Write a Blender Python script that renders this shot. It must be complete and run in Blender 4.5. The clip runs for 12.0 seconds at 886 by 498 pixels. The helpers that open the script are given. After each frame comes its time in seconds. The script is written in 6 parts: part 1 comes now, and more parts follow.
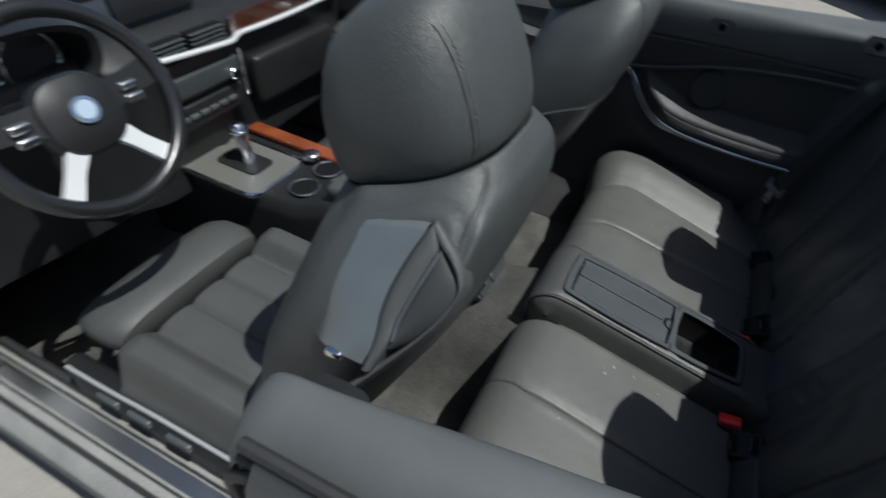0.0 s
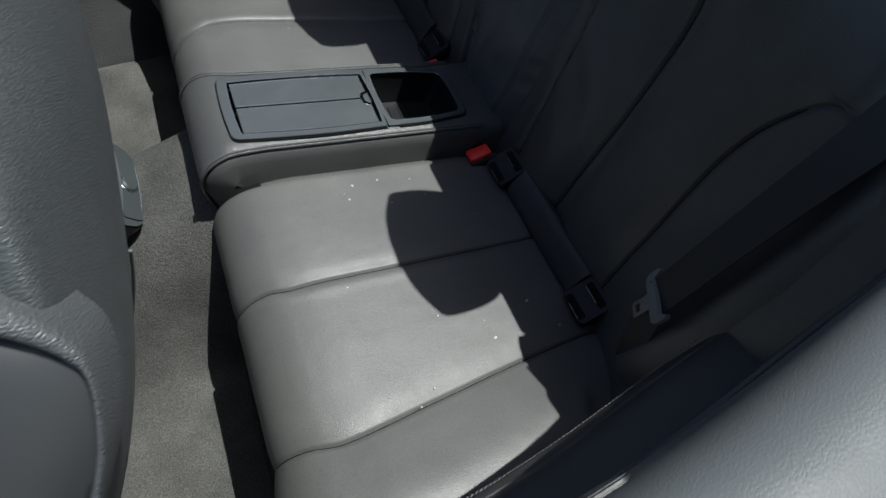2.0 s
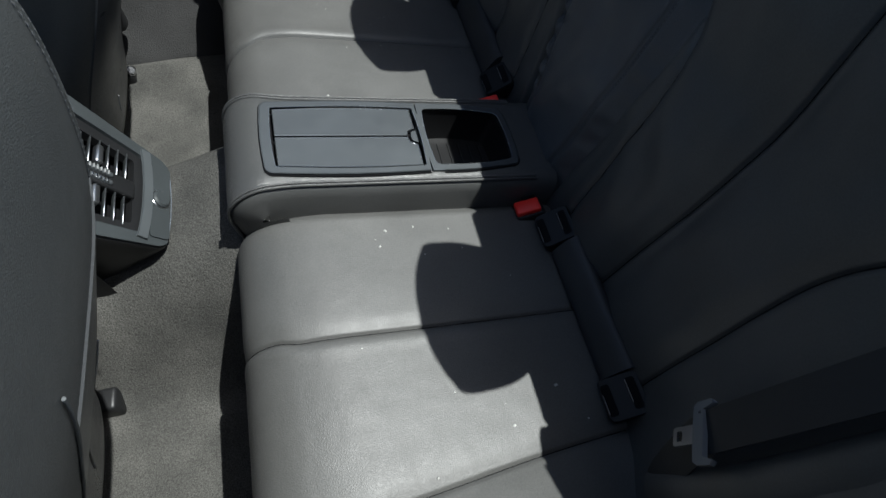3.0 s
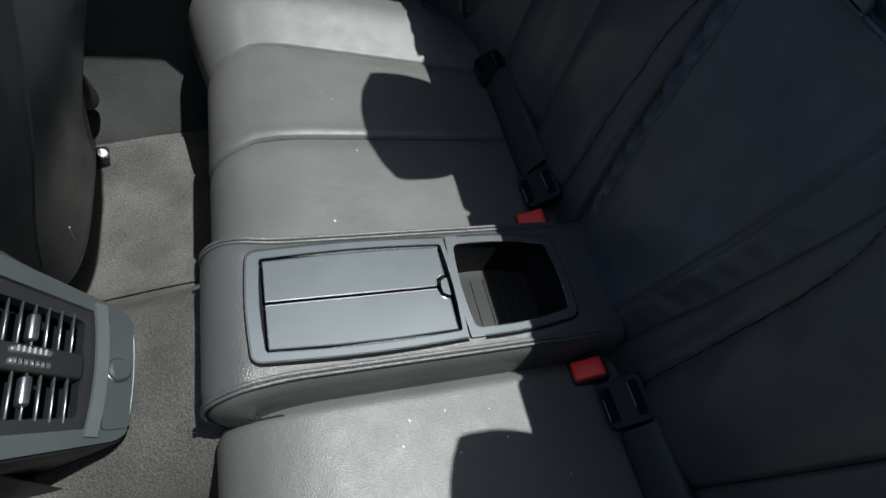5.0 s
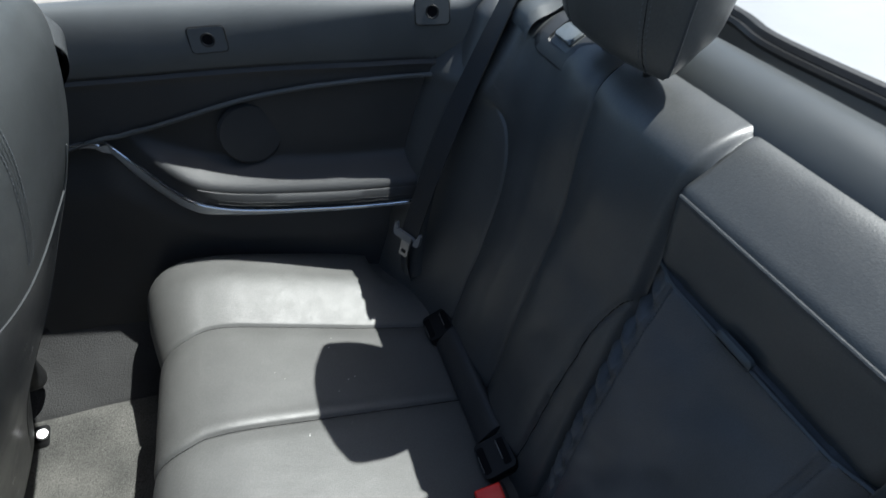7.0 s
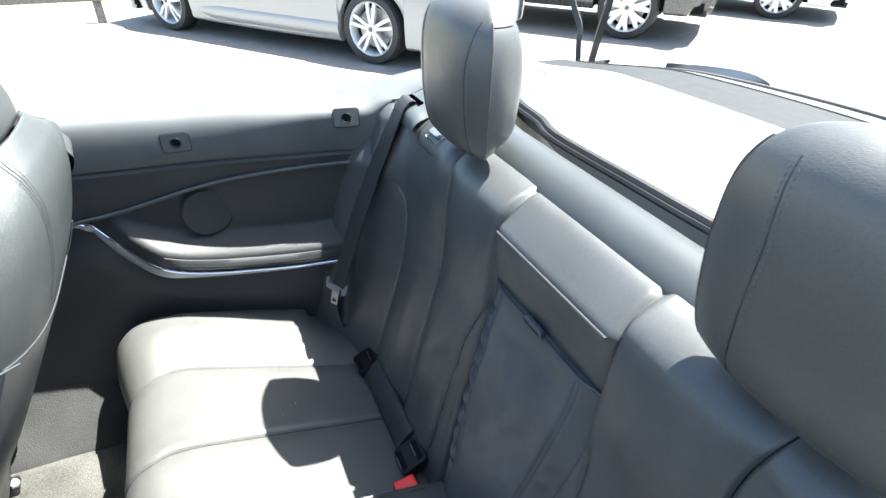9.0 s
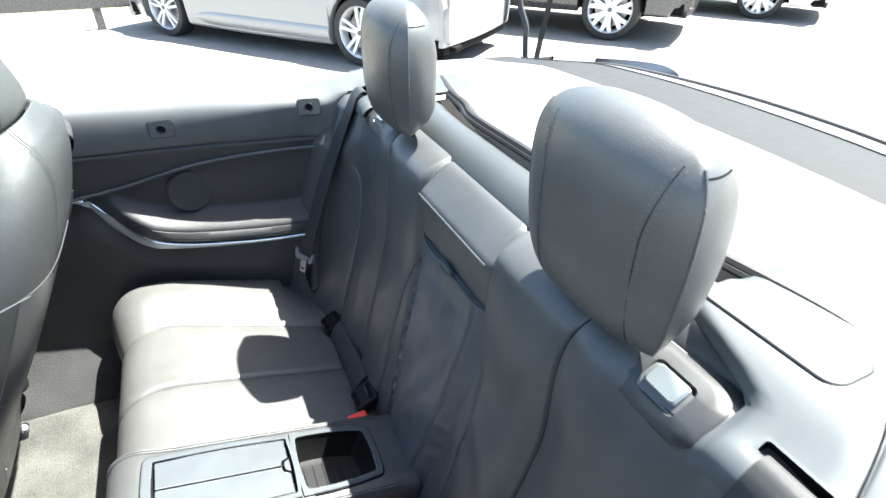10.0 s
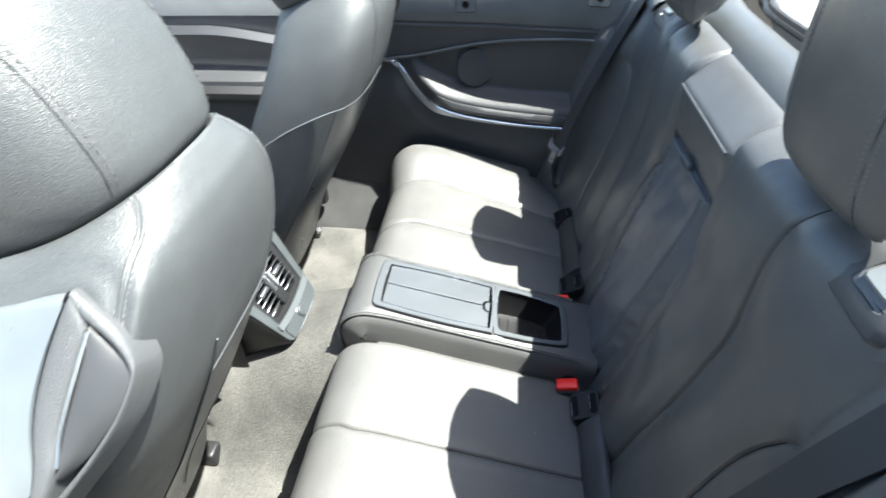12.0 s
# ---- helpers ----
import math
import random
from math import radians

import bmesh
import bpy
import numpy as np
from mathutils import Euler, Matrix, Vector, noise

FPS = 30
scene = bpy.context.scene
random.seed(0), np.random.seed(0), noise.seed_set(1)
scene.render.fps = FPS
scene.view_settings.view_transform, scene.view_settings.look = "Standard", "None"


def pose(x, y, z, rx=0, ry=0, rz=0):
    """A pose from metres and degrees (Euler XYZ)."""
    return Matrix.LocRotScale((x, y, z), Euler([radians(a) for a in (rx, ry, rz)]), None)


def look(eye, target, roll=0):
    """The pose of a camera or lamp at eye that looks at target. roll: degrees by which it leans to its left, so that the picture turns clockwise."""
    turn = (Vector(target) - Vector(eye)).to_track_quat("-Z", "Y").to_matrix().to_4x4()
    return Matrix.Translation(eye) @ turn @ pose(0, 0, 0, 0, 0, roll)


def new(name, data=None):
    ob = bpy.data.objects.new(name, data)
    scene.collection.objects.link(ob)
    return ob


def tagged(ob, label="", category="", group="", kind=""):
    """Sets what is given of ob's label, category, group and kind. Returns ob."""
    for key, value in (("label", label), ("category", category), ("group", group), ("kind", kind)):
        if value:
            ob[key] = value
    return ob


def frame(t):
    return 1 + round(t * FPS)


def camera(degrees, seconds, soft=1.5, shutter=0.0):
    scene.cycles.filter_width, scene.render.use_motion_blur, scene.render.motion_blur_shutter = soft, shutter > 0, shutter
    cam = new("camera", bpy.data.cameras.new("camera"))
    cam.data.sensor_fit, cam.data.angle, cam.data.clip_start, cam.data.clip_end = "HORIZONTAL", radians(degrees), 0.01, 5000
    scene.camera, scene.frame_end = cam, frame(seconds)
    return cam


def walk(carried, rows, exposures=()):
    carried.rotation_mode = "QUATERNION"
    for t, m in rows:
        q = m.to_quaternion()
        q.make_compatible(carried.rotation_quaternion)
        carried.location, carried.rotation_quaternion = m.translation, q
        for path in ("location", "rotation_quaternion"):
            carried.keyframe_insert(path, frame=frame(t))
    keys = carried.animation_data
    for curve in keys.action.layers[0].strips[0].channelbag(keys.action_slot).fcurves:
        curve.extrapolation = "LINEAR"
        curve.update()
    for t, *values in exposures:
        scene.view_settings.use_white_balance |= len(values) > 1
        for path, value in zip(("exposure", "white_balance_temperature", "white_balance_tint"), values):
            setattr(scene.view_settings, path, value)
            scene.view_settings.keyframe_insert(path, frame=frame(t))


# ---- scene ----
cam = camera(79.0, 12.0, shutter=0.22)
PATH = [
    (0, (-0.310, -1.020, 1.485), (-0.981, 0.351, 0.193), 1.7),
    (0.5, (-0.37, -0.865, 1.349), (-0.326, 0.489, -0.122), 3.1),
    (1, (-0.432, -0.811, 1.306), (-0.036, 0.253, -0.34), 2.4),
    (1.5, (-0.433, -0.781, 1.288), (0.011, 0.152, -0.424), 4.0),
    (2, (-0.379, -0.744, 1.273), (0.04, 0.166, -0.458), 2.3),
    (2.5, (-0.318, -0.697, 1.258), (-0.007, 0.244, -0.479), 1.3),
    (3, (-0.312, -0.627, 1.264), (-0.07, 0.32, -0.481), 0.9),
    (5, (-0.288, -0.31, 1.201), (-0.049, 0.653, -0.536), 0.7),
    (5.5, (-0.287, -0.238, 1.194), (-0.038, 0.752, -0.526), 0.6),
    (6, (-0.268, -0.181, 1.213), (0.009, 0.901, -0.446), 0.2),
    (6.5, (-0.226, -0.165, 1.262), (0.112, 1.062, -0.281), -0.0),
    (7, (-0.237, -0.203, 1.336), (0.261, 1.195, -0.005), 1.2),
    (7.5, (-0.275, -0.245, 1.369), (0.38, 1.209, 0.161), 2.8),
    (9.5, (-0.229, -0.605, 1.482), (0.487, 0.909, 0.389), 1.4),
    (10, (-0.213, -0.732, 1.493), (0.499, 0.787, 0.403), 0.9),
    (10.5, (-0.257, -0.845, 1.493), (0.472, 0.666, 0.405), 0.9),
    (11, (-0.254, -0.876, 1.446), (0.467, 0.624, 0.337), 0.6),
    (11.5, (-0.196, -0.848, 1.436), (0.123, 0.715, 0.229), -0.7),
    (12, (-0.186, -0.882, 1.412), (-0.394, 0.666, 0.163), -2.3),
]
EXPOSURES = [(t, stops, 6200 if t < 2 else 6120 if t < 7.2 else 6280 if t < 9 else 6450, 5) for t, stops in ((0.0, 0.05), (0.5, 0.25), (1.0, 0.4), (3.0, 0.5), (5.5, 0.6), (6.5, 0.75), (7.0, 1.1), (7.7, 2.2), (9.3, 2.75), (10.5, 2.75), (12.0, 2.75))]
walk(cam, [(t, look(eye, target, roll)) for t, eye, target, roll in PATH], EXPOSURES)

# ---- light ----
SUN_UP, SUN_SIDE = radians(64.0), -0.03
to_sun = Vector((math.cos(SUN_UP), SUN_SIDE, math.sin(SUN_UP))).normalized()
world = bpy.data.worlds.new("world")
scene.world = world
world.use_nodes = True
wn = world.node_tree
sky = wn.nodes.new("ShaderNodeTexSky")
sky.sky_type = "NISHITA"
sky.sun_disc = False
sky.dust_density = 1.7
sky.ozone_density = 0.8
sky.sun_elevation = SUN_UP
sky.sun_rotation = math.atan2(to_sun.x, to_sun.y)
wn.links.new(sky.outputs[0], wn.nodes["Background"].inputs[0])
wn.nodes["Background"].inputs[1].default_value = 0.074
sun = new("sun", bpy.data.lights.new("sun", "SUN"))
sun.data.energy = 5.0
sun.data.angle = radians(0.5)
sun.data.color = (1.0, 0.97, 0.92)
sun.matrix_basis = look(to_sun * 20, (0, 0, 0))


# ---- materials ----
def material(name, base, rough=0.5, metal=0.0, grain=None, bump=0.0, spots=0.0, tint=None, speck=0.0, coat=0.0, wear=0.0, kind="noise", spec=0.5, sheen=0.0, stretch=None):
    """A surface with two scales of variation: grain (size in metres) as fine relief, and broad stains."""
    m = bpy.data.materials.new(name)
    m.use_nodes = True
    nt = m.node_tree
    p = nt.nodes["Principled BSDF"]
    p.inputs["Metallic"].default_value = metal
    p.inputs["Coat Weight"].default_value = coat
    p.inputs["Specular IOR Level"].default_value = spec
    if sheen:
        p.inputs["Sheen Weight"].default_value = sheen
        p.inputs["Sheen Roughness"].default_value = 0.4
    co = nt.nodes.new("ShaderNodeTexCoord")
    big = nt.nodes.new("ShaderNodeTexNoise")
    big.inputs["Scale"].default_value = 9.0
    big.inputs["Detail"].default_value = 5.0
    nt.links.new(co.outputs["Object"], big.inputs["Vector"])
    ramp = nt.nodes.new("ShaderNodeMapRange")
    ramp.inputs["From Min"].default_value, ramp.inputs["From Max"].default_value = 0.3, 0.7
    ramp.inputs["To Min"].default_value, ramp.inputs["To Max"].default_value = 0.0, 1.0
    nt.links.new(big.outputs[0], ramp.inputs["Value"])
    mix = nt.nodes.new("ShaderNodeMix")
    mix.data_type = "RGBA"
    other = tint or tuple(min(1.0, c * (1.0 + spots)) for c in base)
    mix.inputs["A"].default_value = (*base, 1)
    mix.inputs["B"].default_value = (*other, 1)
    nt.links.new(ramp.outputs[0], mix.inputs["Factor"])
    colour = mix.outputs["Result"]
    if speck:
        dots = nt.nodes.new("ShaderNodeTexNoise")
        dots.inputs["Scale"].default_value = 420.0
        dots.inputs["Detail"].default_value = 2.0
        nt.links.new(co.outputs["Object"], dots.inputs["Vector"])
        level = nt.nodes.new("ShaderNodeMapRange")
        level.inputs["From Min"].default_value, level.inputs["From Max"].default_value = 0.3, 0.7
        level.inputs["To Min"].default_value, level.inputs["To Max"].default_value = 1.0 - speck, 1.0 + speck
        nt.links.new(dots.outputs[0], level.inputs["Value"])
        grainy = nt.nodes.new("ShaderNodeMix")
        grainy.data_type = "RGBA"
        grainy.blend_type = "MULTIPLY"
        grainy.inputs["Factor"].default_value = 1.0
        nt.links.new(colour, grainy.inputs["A"])
        nt.links.new(level.outputs[0], grainy.inputs["B"])
        colour = grainy.outputs["Result"]
    nt.links.new(colour, p.inputs["Base Color"])
    rr = nt.nodes.new("ShaderNodeMapRange")
    rr.inputs["To Min"].default_value, rr.inputs["To Max"].default_value = max(0.02, rough - 0.06 - wear), min(1.0, rough + 0.06 + wear)
    fine_r = nt.nodes.new("ShaderNodeTexNoise")
    fine_r.inputs["Scale"].default_value = 35.0
    fine_r.inputs["Detail"].default_value = 4.0
    nt.links.new(co.outputs["Object"], fine_r.inputs["Vector"])
    nt.links.new(fine_r.outputs[0], rr.inputs["Value"])
    nt.links.new(rr.outputs[0], p.inputs["Roughness"])
    if grain:
        if kind == "noise":
            fine = nt.nodes.new("ShaderNodeTexNoise")
            fine.inputs["Scale"].default_value = 1.0 / grain
            fine.inputs["Detail"].default_value = 3.0
            height = fine.outputs[0]
        elif kind == "weave":
            fine = nt.nodes.new("ShaderNodeTexWave")
            fine.inputs["Scale"].default_value = 0.3 / grain
            fine.inputs["Distortion"].default_value = 0.6
            height = fine.outputs["Fac"]
        else:
            fine = nt.nodes.new("ShaderNodeTexVoronoi")
            fine.inputs["Scale"].default_value = 1.0 / grain
            fine.feature = "DISTANCE_TO_EDGE"
            fine.inputs["Randomness"].default_value = 0.9
            pebble = nt.nodes.new("ShaderNodeMapRange")
            pebble.interpolation_type = "SMOOTHSTEP"
            pebble.inputs["From Min"].default_value, pebble.inputs["From Max"].default_value = 0.0, 0.30
            nt.links.new(fine.outputs["Distance"], pebble.inputs["Value"])
            height = pebble.outputs[0]
        if stretch:
            squeeze = nt.nodes.new("ShaderNodeMapping")
            squeeze.inputs["Scale"].default_value = stretch
            nt.links.new(co.outputs["Object"], squeeze.inputs["Vector"])
            # the creases wander
            wander = nt.nodes.new("ShaderNodeTexNoise")
            wander.inputs["Scale"].default_value = 0.22 / grain
            wander.inputs["Detail"].default_value = 2.0
            nt.links.new(co.outputs["Object"], wander.inputs["Vector"])
            shift = nt.nodes.new("ShaderNodeVectorMath")
            shift.operation = "MULTIPLY_ADD"
            shift.inputs[1].default_value = (grain * 2.2,) * 3
            nt.links.new(wander.outputs["Color"], shift.inputs[0])
            nt.links.new(squeeze.outputs[0], shift.inputs[2])
            nt.links.new(shift.outputs[0], fine.inputs["Vector"])
        else:
            nt.links.new(co.outputs["Object"], fine.inputs["Vector"])
        b = nt.nodes.new("ShaderNodeBump")
        b.inputs["Strength"].default_value = bump
        b.inputs["Distance"].default_value = grain * (0.25 if kind == "cells" else 0.5)
        if kind == "cells":
            wave = nt.nodes.new("ShaderNodeTexNoise")
            wave.inputs["Scale"].default_value = 55.0
            wave.inputs["Detail"].default_value = 2.0
            nt.links.new(co.outputs["Object"], wave.inputs["Vector"])
            under = nt.nodes.new("ShaderNodeBump")
            under.inputs["Strength"].default_value = 0.05
            under.inputs["Distance"].default_value = 0.0012
            nt.links.new(wave.outputs[0], under.inputs["Height"])
            nt.links.new(under.outputs[0], b.inputs["Normal"])
        nt.links.new(height, b.inputs["Height"])
        nt.links.new(b.outputs[0], p.inputs["Normal"])
    return m


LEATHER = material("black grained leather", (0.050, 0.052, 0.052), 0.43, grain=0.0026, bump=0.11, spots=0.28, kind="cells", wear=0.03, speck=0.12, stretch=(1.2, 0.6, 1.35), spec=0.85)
LEATHER_FRONT = material("creased front seat leather", (0.047, 0.051, 0.052), 0.46, grain=0.0021, bump=0.42, spots=0.2, kind="cells", wear=0.02, speck=0.14, stretch=(0.42, 1.15, 1.25), spec=0.5)
# the rear cushions have a paler base colour than the backrests
LEATHER_SEAT = material("paler grained seat leather", (0.075, 0.075, 0.072), 0.48, grain=0.0027, bump=0.20, spots=0.22, kind="cells", wear=0.02, speck=0.12, spec=0.55)
LEATHER_TRAY = material("dark pebbled console leather", (0.056, 0.057, 0.056), 0.40, grain=0.0030, bump=0.30, spots=0.15, kind="cells", wear=0.02, speck=0.08)
LEATHER_SMOOTH = material("soft smooth leather", (0.052, 0.055, 0.058), 0.31, grain=0.0026, bump=0.20, spots=0.15, kind="cells", wear=0.03, speck=0.06)
# worn leather; its raised bluish base also stands in for sky reflection
LEATHER_FLAP = material("worn slack leather with painted bluish sheen", (0.070, 0.074, 0.079), 0.34, grain=0.0028, bump=0.22, kind="cells", wear=0.04, speck=0.06, tint=(0.094, 0.099, 0.106))
VINYL = material("soft black vinyl", (0.027, 0.028, 0.029), 0.52, grain=0.0016, bump=0.35, spots=0.25, kind="cells")
VINYL_TOP = material("grey-black grained trim vinyl", (0.074, 0.079, 0.082), 0.55, grain=0.0022, bump=0.16, spots=0.25, kind="cells", spec=0.4)
PLASTIC = material("black moulded plastic", (0.011, 0.0113, 0.012), 0.42, grain=0.0010, bump=0.25, spots=0.3, spec=0.4)
PLASTIC_COARSE = material("coarse grained plastic", (0.058, 0.061, 0.063), 0.45, grain=0.0022, bump=0.6, spots=0.2, kind="cells")
PLASTIC_CAP = material("slate blue-grey cap plastic", (0.082, 0.093, 0.099), 0.30, grain=0.0009, bump=0.06, spots=0.45, spec=0.9, coat=0.15)
PLASTIC_LEVER = material("dark lever plastic", (0.030, 0.031, 0.032), 0.40, grain=0.0008, bump=0.1, spots=0.4)
VENT_GREY = material("dark slate vent plastic", (0.034, 0.039, 0.041), 0.50, grain=0.0009, bump=0.25, spots=0.3, spec=0.3)
GEAR_ALLOY = material("champagne satin alloy", (0.32, 0.315, 0.29), 0.34, metal=0.7, grain=0.001, bump=0.04)
PLASTIC_SHELF = material("dark slate shelf plastic", (0.044, 0.049, 0.052), 0.44, grain=0.0009, bump=0.15, spots=0.2)
PLASTIC_GREY = material("slate grey plastic", (0.062, 0.069, 0.073), 0.45, grain=0.0009, bump=0.2, spots=0.2)
PLASTIC_SATIN = material("satin anthracite plastic", (0.056, 0.062, 0.066), 0.37, grain=0.0007, bump=0.04, spots=0.15, spec=0.9)
LACQUER = material("anthracite metallic lacquer", (0.093, 0.102, 0.108), 0.45, metal=0.70, grain=0.0006, bump=0.03, spots=0.12)
# pale metal that paints edge highlights on the lids, frame lips and vent panel
EDGE = material("bright lacquer edge", (0.30, 0.32, 0.33), 0.26, metal=0.8, grain=0.002, bump=0.03)
PLASTIC_LIGHT = material("pale grey plastic", (0.22, 0.225, 0.225), 0.45, grain=0.0010, bump=0.15, spots=0.1)
TONGUE_GREY = material("mid grey tongue plastic", (0.15, 0.155, 0.16), 0.36, grain=0.0009, bump=0.1, spots=0.2)
ANCHOR = material("matt black anchor plastic", (0.006, 0.006, 0.0065), 0.45, grain=0.0008, bump=0.15, spec=0.35)
RUBBER = material("black rubber", (0.018, 0.018, 0.019), 0.6, grain=0.002, bump=0.25, spots=0.4)
THREAD = material("grey seam thread", (0.10, 0.10, 0.10), 0.8, grain=0.0006, bump=0.5)
THREAD_PALE = material("pale grey seam thread", (0.13, 0.135, 0.14), 0.7, grain=0.0006, bump=0.5)
GROOVE = material("dark seam gap", (0.007, 0.007, 0.008), 0.85, spec=0.1)
CARPET = material("grey loop carpet", (0.050, 0.050, 0.047), 0.95, grain=0.0035, bump=1.0, spots=0.0, tint=(0.092, 0.090, 0.083), spec=0.1, speck=0.40)
CARPET_DARK = material("dark grey carpet", (0.035, 0.035, 0.035), 0.95, grain=0.0035, bump=1.0, spots=0.5, spec=0.1)
CHROME = material("bright chrome", (0.75, 0.76, 0.78), 0.14, metal=1.0, grain=0.02, bump=0.02)
SATIN = material("satin silver trim", (0.52, 0.53, 0.55), 0.32, metal=1.0, grain=0.001, bump=0.05)
STRIP_SILVER = material("silver painted trim", (0.42, 0.43, 0.44), 0.36, metal=0.35, grain=0.001, bump=0.03)
STEEL = material("worn belt steel", (0.32, 0.32, 0.33), 0.38, metal=0.9, grain=0.004, bump=0.1)
RED = material("red buckle plastic", (0.80, 0.028, 0.020), 0.38, grain=0.002, bump=0.05, spots=0.1)
WEB = material("black seat belt webbing", (0.020, 0.021, 0.022), 0.6, grain=0.0006, bump=0.3, kind="weave", spots=0.2)
WOOD = material("reddish brown wood trim", (0.26, 0.065, 0.022), 0.22, grain=0.006, bump=0.05, tint=(0.12, 0.03, 0.012), coat=0.5)
ASPHALT = material("pale sun-bleached asphalt", (0.235, 0.222, 0.202), 0.9, grain=0.012, bump=0.6, tint=(0.285, 0.270, 0.248), spec=0.2)
SILVER_PAINT = material("silver car paint", (0.32, 0.325, 0.33), 0.32, metal=0.2, coat=0.8)
WHITE_PAINT = material("white car paint", (0.80, 0.80, 0.79), 0.25, grain=0.3, bump=0.01, coat=0.8)
GREY_PAINT = material("dark grey car paint", (0.075, 0.08, 0.085), 0.28, metal=0.4, coat=0.8)
BODY_PAINT = material("grey metallic body paint", (0.045, 0.05, 0.056), 0.24, metal=0.35, grain=0.002, bump=0.01, coat=0.7)
LID_PAINT = material("dull grey lid paint", (0.026, 0.0265, 0.027), 0.60, grain=0.002, bump=0.04, spots=0.15, spec=0.25)
TINT_GLASS = material("dark tinted glass", (0.012, 0.014, 0.015), 0.06)
ALLOY = material("bright wheel alloy", (0.72, 0.73, 0.74), 0.30, metal=0.25, grain=0.004, bump=0.03)
TAIL_RED = material("red lamp lens", (0.55, 0.02, 0.02), 0.12, coat=0.6)
DECK = material("pale grey tonneau fabric", (0.25, 0.255, 0.26), 0.55, grain=0.002, bump=0.3, spots=0.1)
SCRATCH = material("pale dust scratch", (0.42, 0.42, 0.40), 0.8)
DIAL = material("dark dial face", (0.012, 0.012, 0.014), 0.3)


# ---- building helpers ----
def thing(name, at, label, category, group="", kind=""):
    e = new(name)
    e.location = at
    e.empty_display_size = 0.05
    return tagged(e, label, category, group, kind)


def finish(me, sharp):
    for poly in me.polygons:
        poly.use_smooth = True
    me.set_sharp_from_angle(angle=radians(sharp))


def part(name, bm, mat, parent=None, label="", sharp=40):
    """Links a bmesh, built in the world's metres, as one mesh under its thing."""
    me = bpy.data.meshes.new(name)
    bmesh.ops.recalc_face_normals(bm, faces=bm.faces[:])
    bm.to_mesh(me)
    bm.free()
    finish(me, sharp)
    me.materials.append(mat)
    ob = new(name, me)
    if parent is not None:
        ob.parent = parent
        if parent.type == "EMPTY":
            ob.matrix_parent_inverse = Matrix.Translation(-parent.location)
    return tagged(ob, label)


def join(*bms):
    out = bmesh.new()
    for b in bms:
        me = bpy.data.meshes.new("tmp")
        b.to_mesh(me)
        b.free()
        out.from_mesh(me)
        bpy.data.meshes.remove(me)
    return out


def poly(verts, faces):
    bm = bmesh.new()
    vs = [bm.verts.new(v) for v in verts]
    for f in faces:
        try:
            bm.faces.new([vs[i] for i in f])
        except ValueError:
            pass
    return bm


def sheet(rows, depth=None, keep=None, ring=False):
    """A grid of points (rows of equal length). depth: a vector by which the rim is let down, so that it has a side all round."""
    nu, nv = len(rows), len(rows[0])
    verts = [p for r in rows for p in r]
    faces = []
    for i in range(nu - 1):
        for j in range(nv - (0 if ring else 1)):
            k = (j + 1) % nv
            if keep is None or keep(rows[i][j], rows[i + 1][k]):
                faces.append((i * nv + j, i * nv + k, (i + 1) * nv + k, (i + 1) * nv + j))
    if depth is not None:
        d = Vector(depth)
        rim = [i * nv for i in range(nu)] + [(nu - 1) * nv + j for j in range(1, nv)] + [i * nv + nv - 1 for i in range(nu - 2, -1, -1)] + [j for j in range(nv - 2, 0, -1)]
        n = len(verts)
        verts = verts + [tuple(Vector(verts[i]) + d) for i in rim]
        for a in range(len(rim)):
            b = (a + 1) % len(rim)
            faces.append((rim[a], rim[b], n + b, n + a))
    return poly(verts, faces)


def loft(rings, cap=True):
    """Skins closed rings of equal count."""
    n = len(rings[0])
    verts = [p for r in rings for p in r]
    faces = [(i * n + j, i * n + (j + 1) % n, (i + 1) * n + (j + 1) % n, (i + 1) * n + j) for i in range(len(rings) - 1) for j in range(n)]
    if cap:
        faces += [tuple(range(n))[::-1], tuple((len(rings) - 1) * n + j for j in range(n))]
    return poly(verts, faces)


def superring(c, ax, ay, rx, ry, power=2.6, n=36):
    """A rounded-rectangle ring about c, in the plane of the vectors ax and ay."""
    c, ax, ay = Vector(c), Vector(ax), Vector(ay)
    out = []
    for k in range(n):
        a = 2 * math.pi * k / n
        u, v = math.cos(a), math.sin(a)
        out.append(tuple(c + ax * (rx * math.copysign(abs(u) ** (2 / power), u)) + ay * (ry * math.copysign(abs(v) ** (2 / power), v))))
    return out


def tube(points, r, n=8, closed=False):
    pts = [Vector(p) for p in points]
    rings = []
    m = len(pts)
    up = Vector((0.13, 0.21, 0.97))
    for i, p in enumerate(pts):
        a = pts[(i + 1) % m] if closed or i < m - 1 else p
        b = pts[i - 1] if closed or i > 0 else p
        d = (a - b).normalized()
        s = d.cross(up)
        if s.length < 0.05:
            s = d.cross(Vector((1, 0, 0)))
        s.normalize()
        t = s.cross(d)
        rr = r[i] if isinstance(r, (list, tuple)) else r
        rings.append([tuple(p + s * rr * math.cos(2 * math.pi * k / n) + t * rr * math.sin(2 * math.pi * k / n)) for k in range(n)])
    if closed:
        rings.append(rings[0])
        return loft(rings, cap=False)
    return loft(rings)


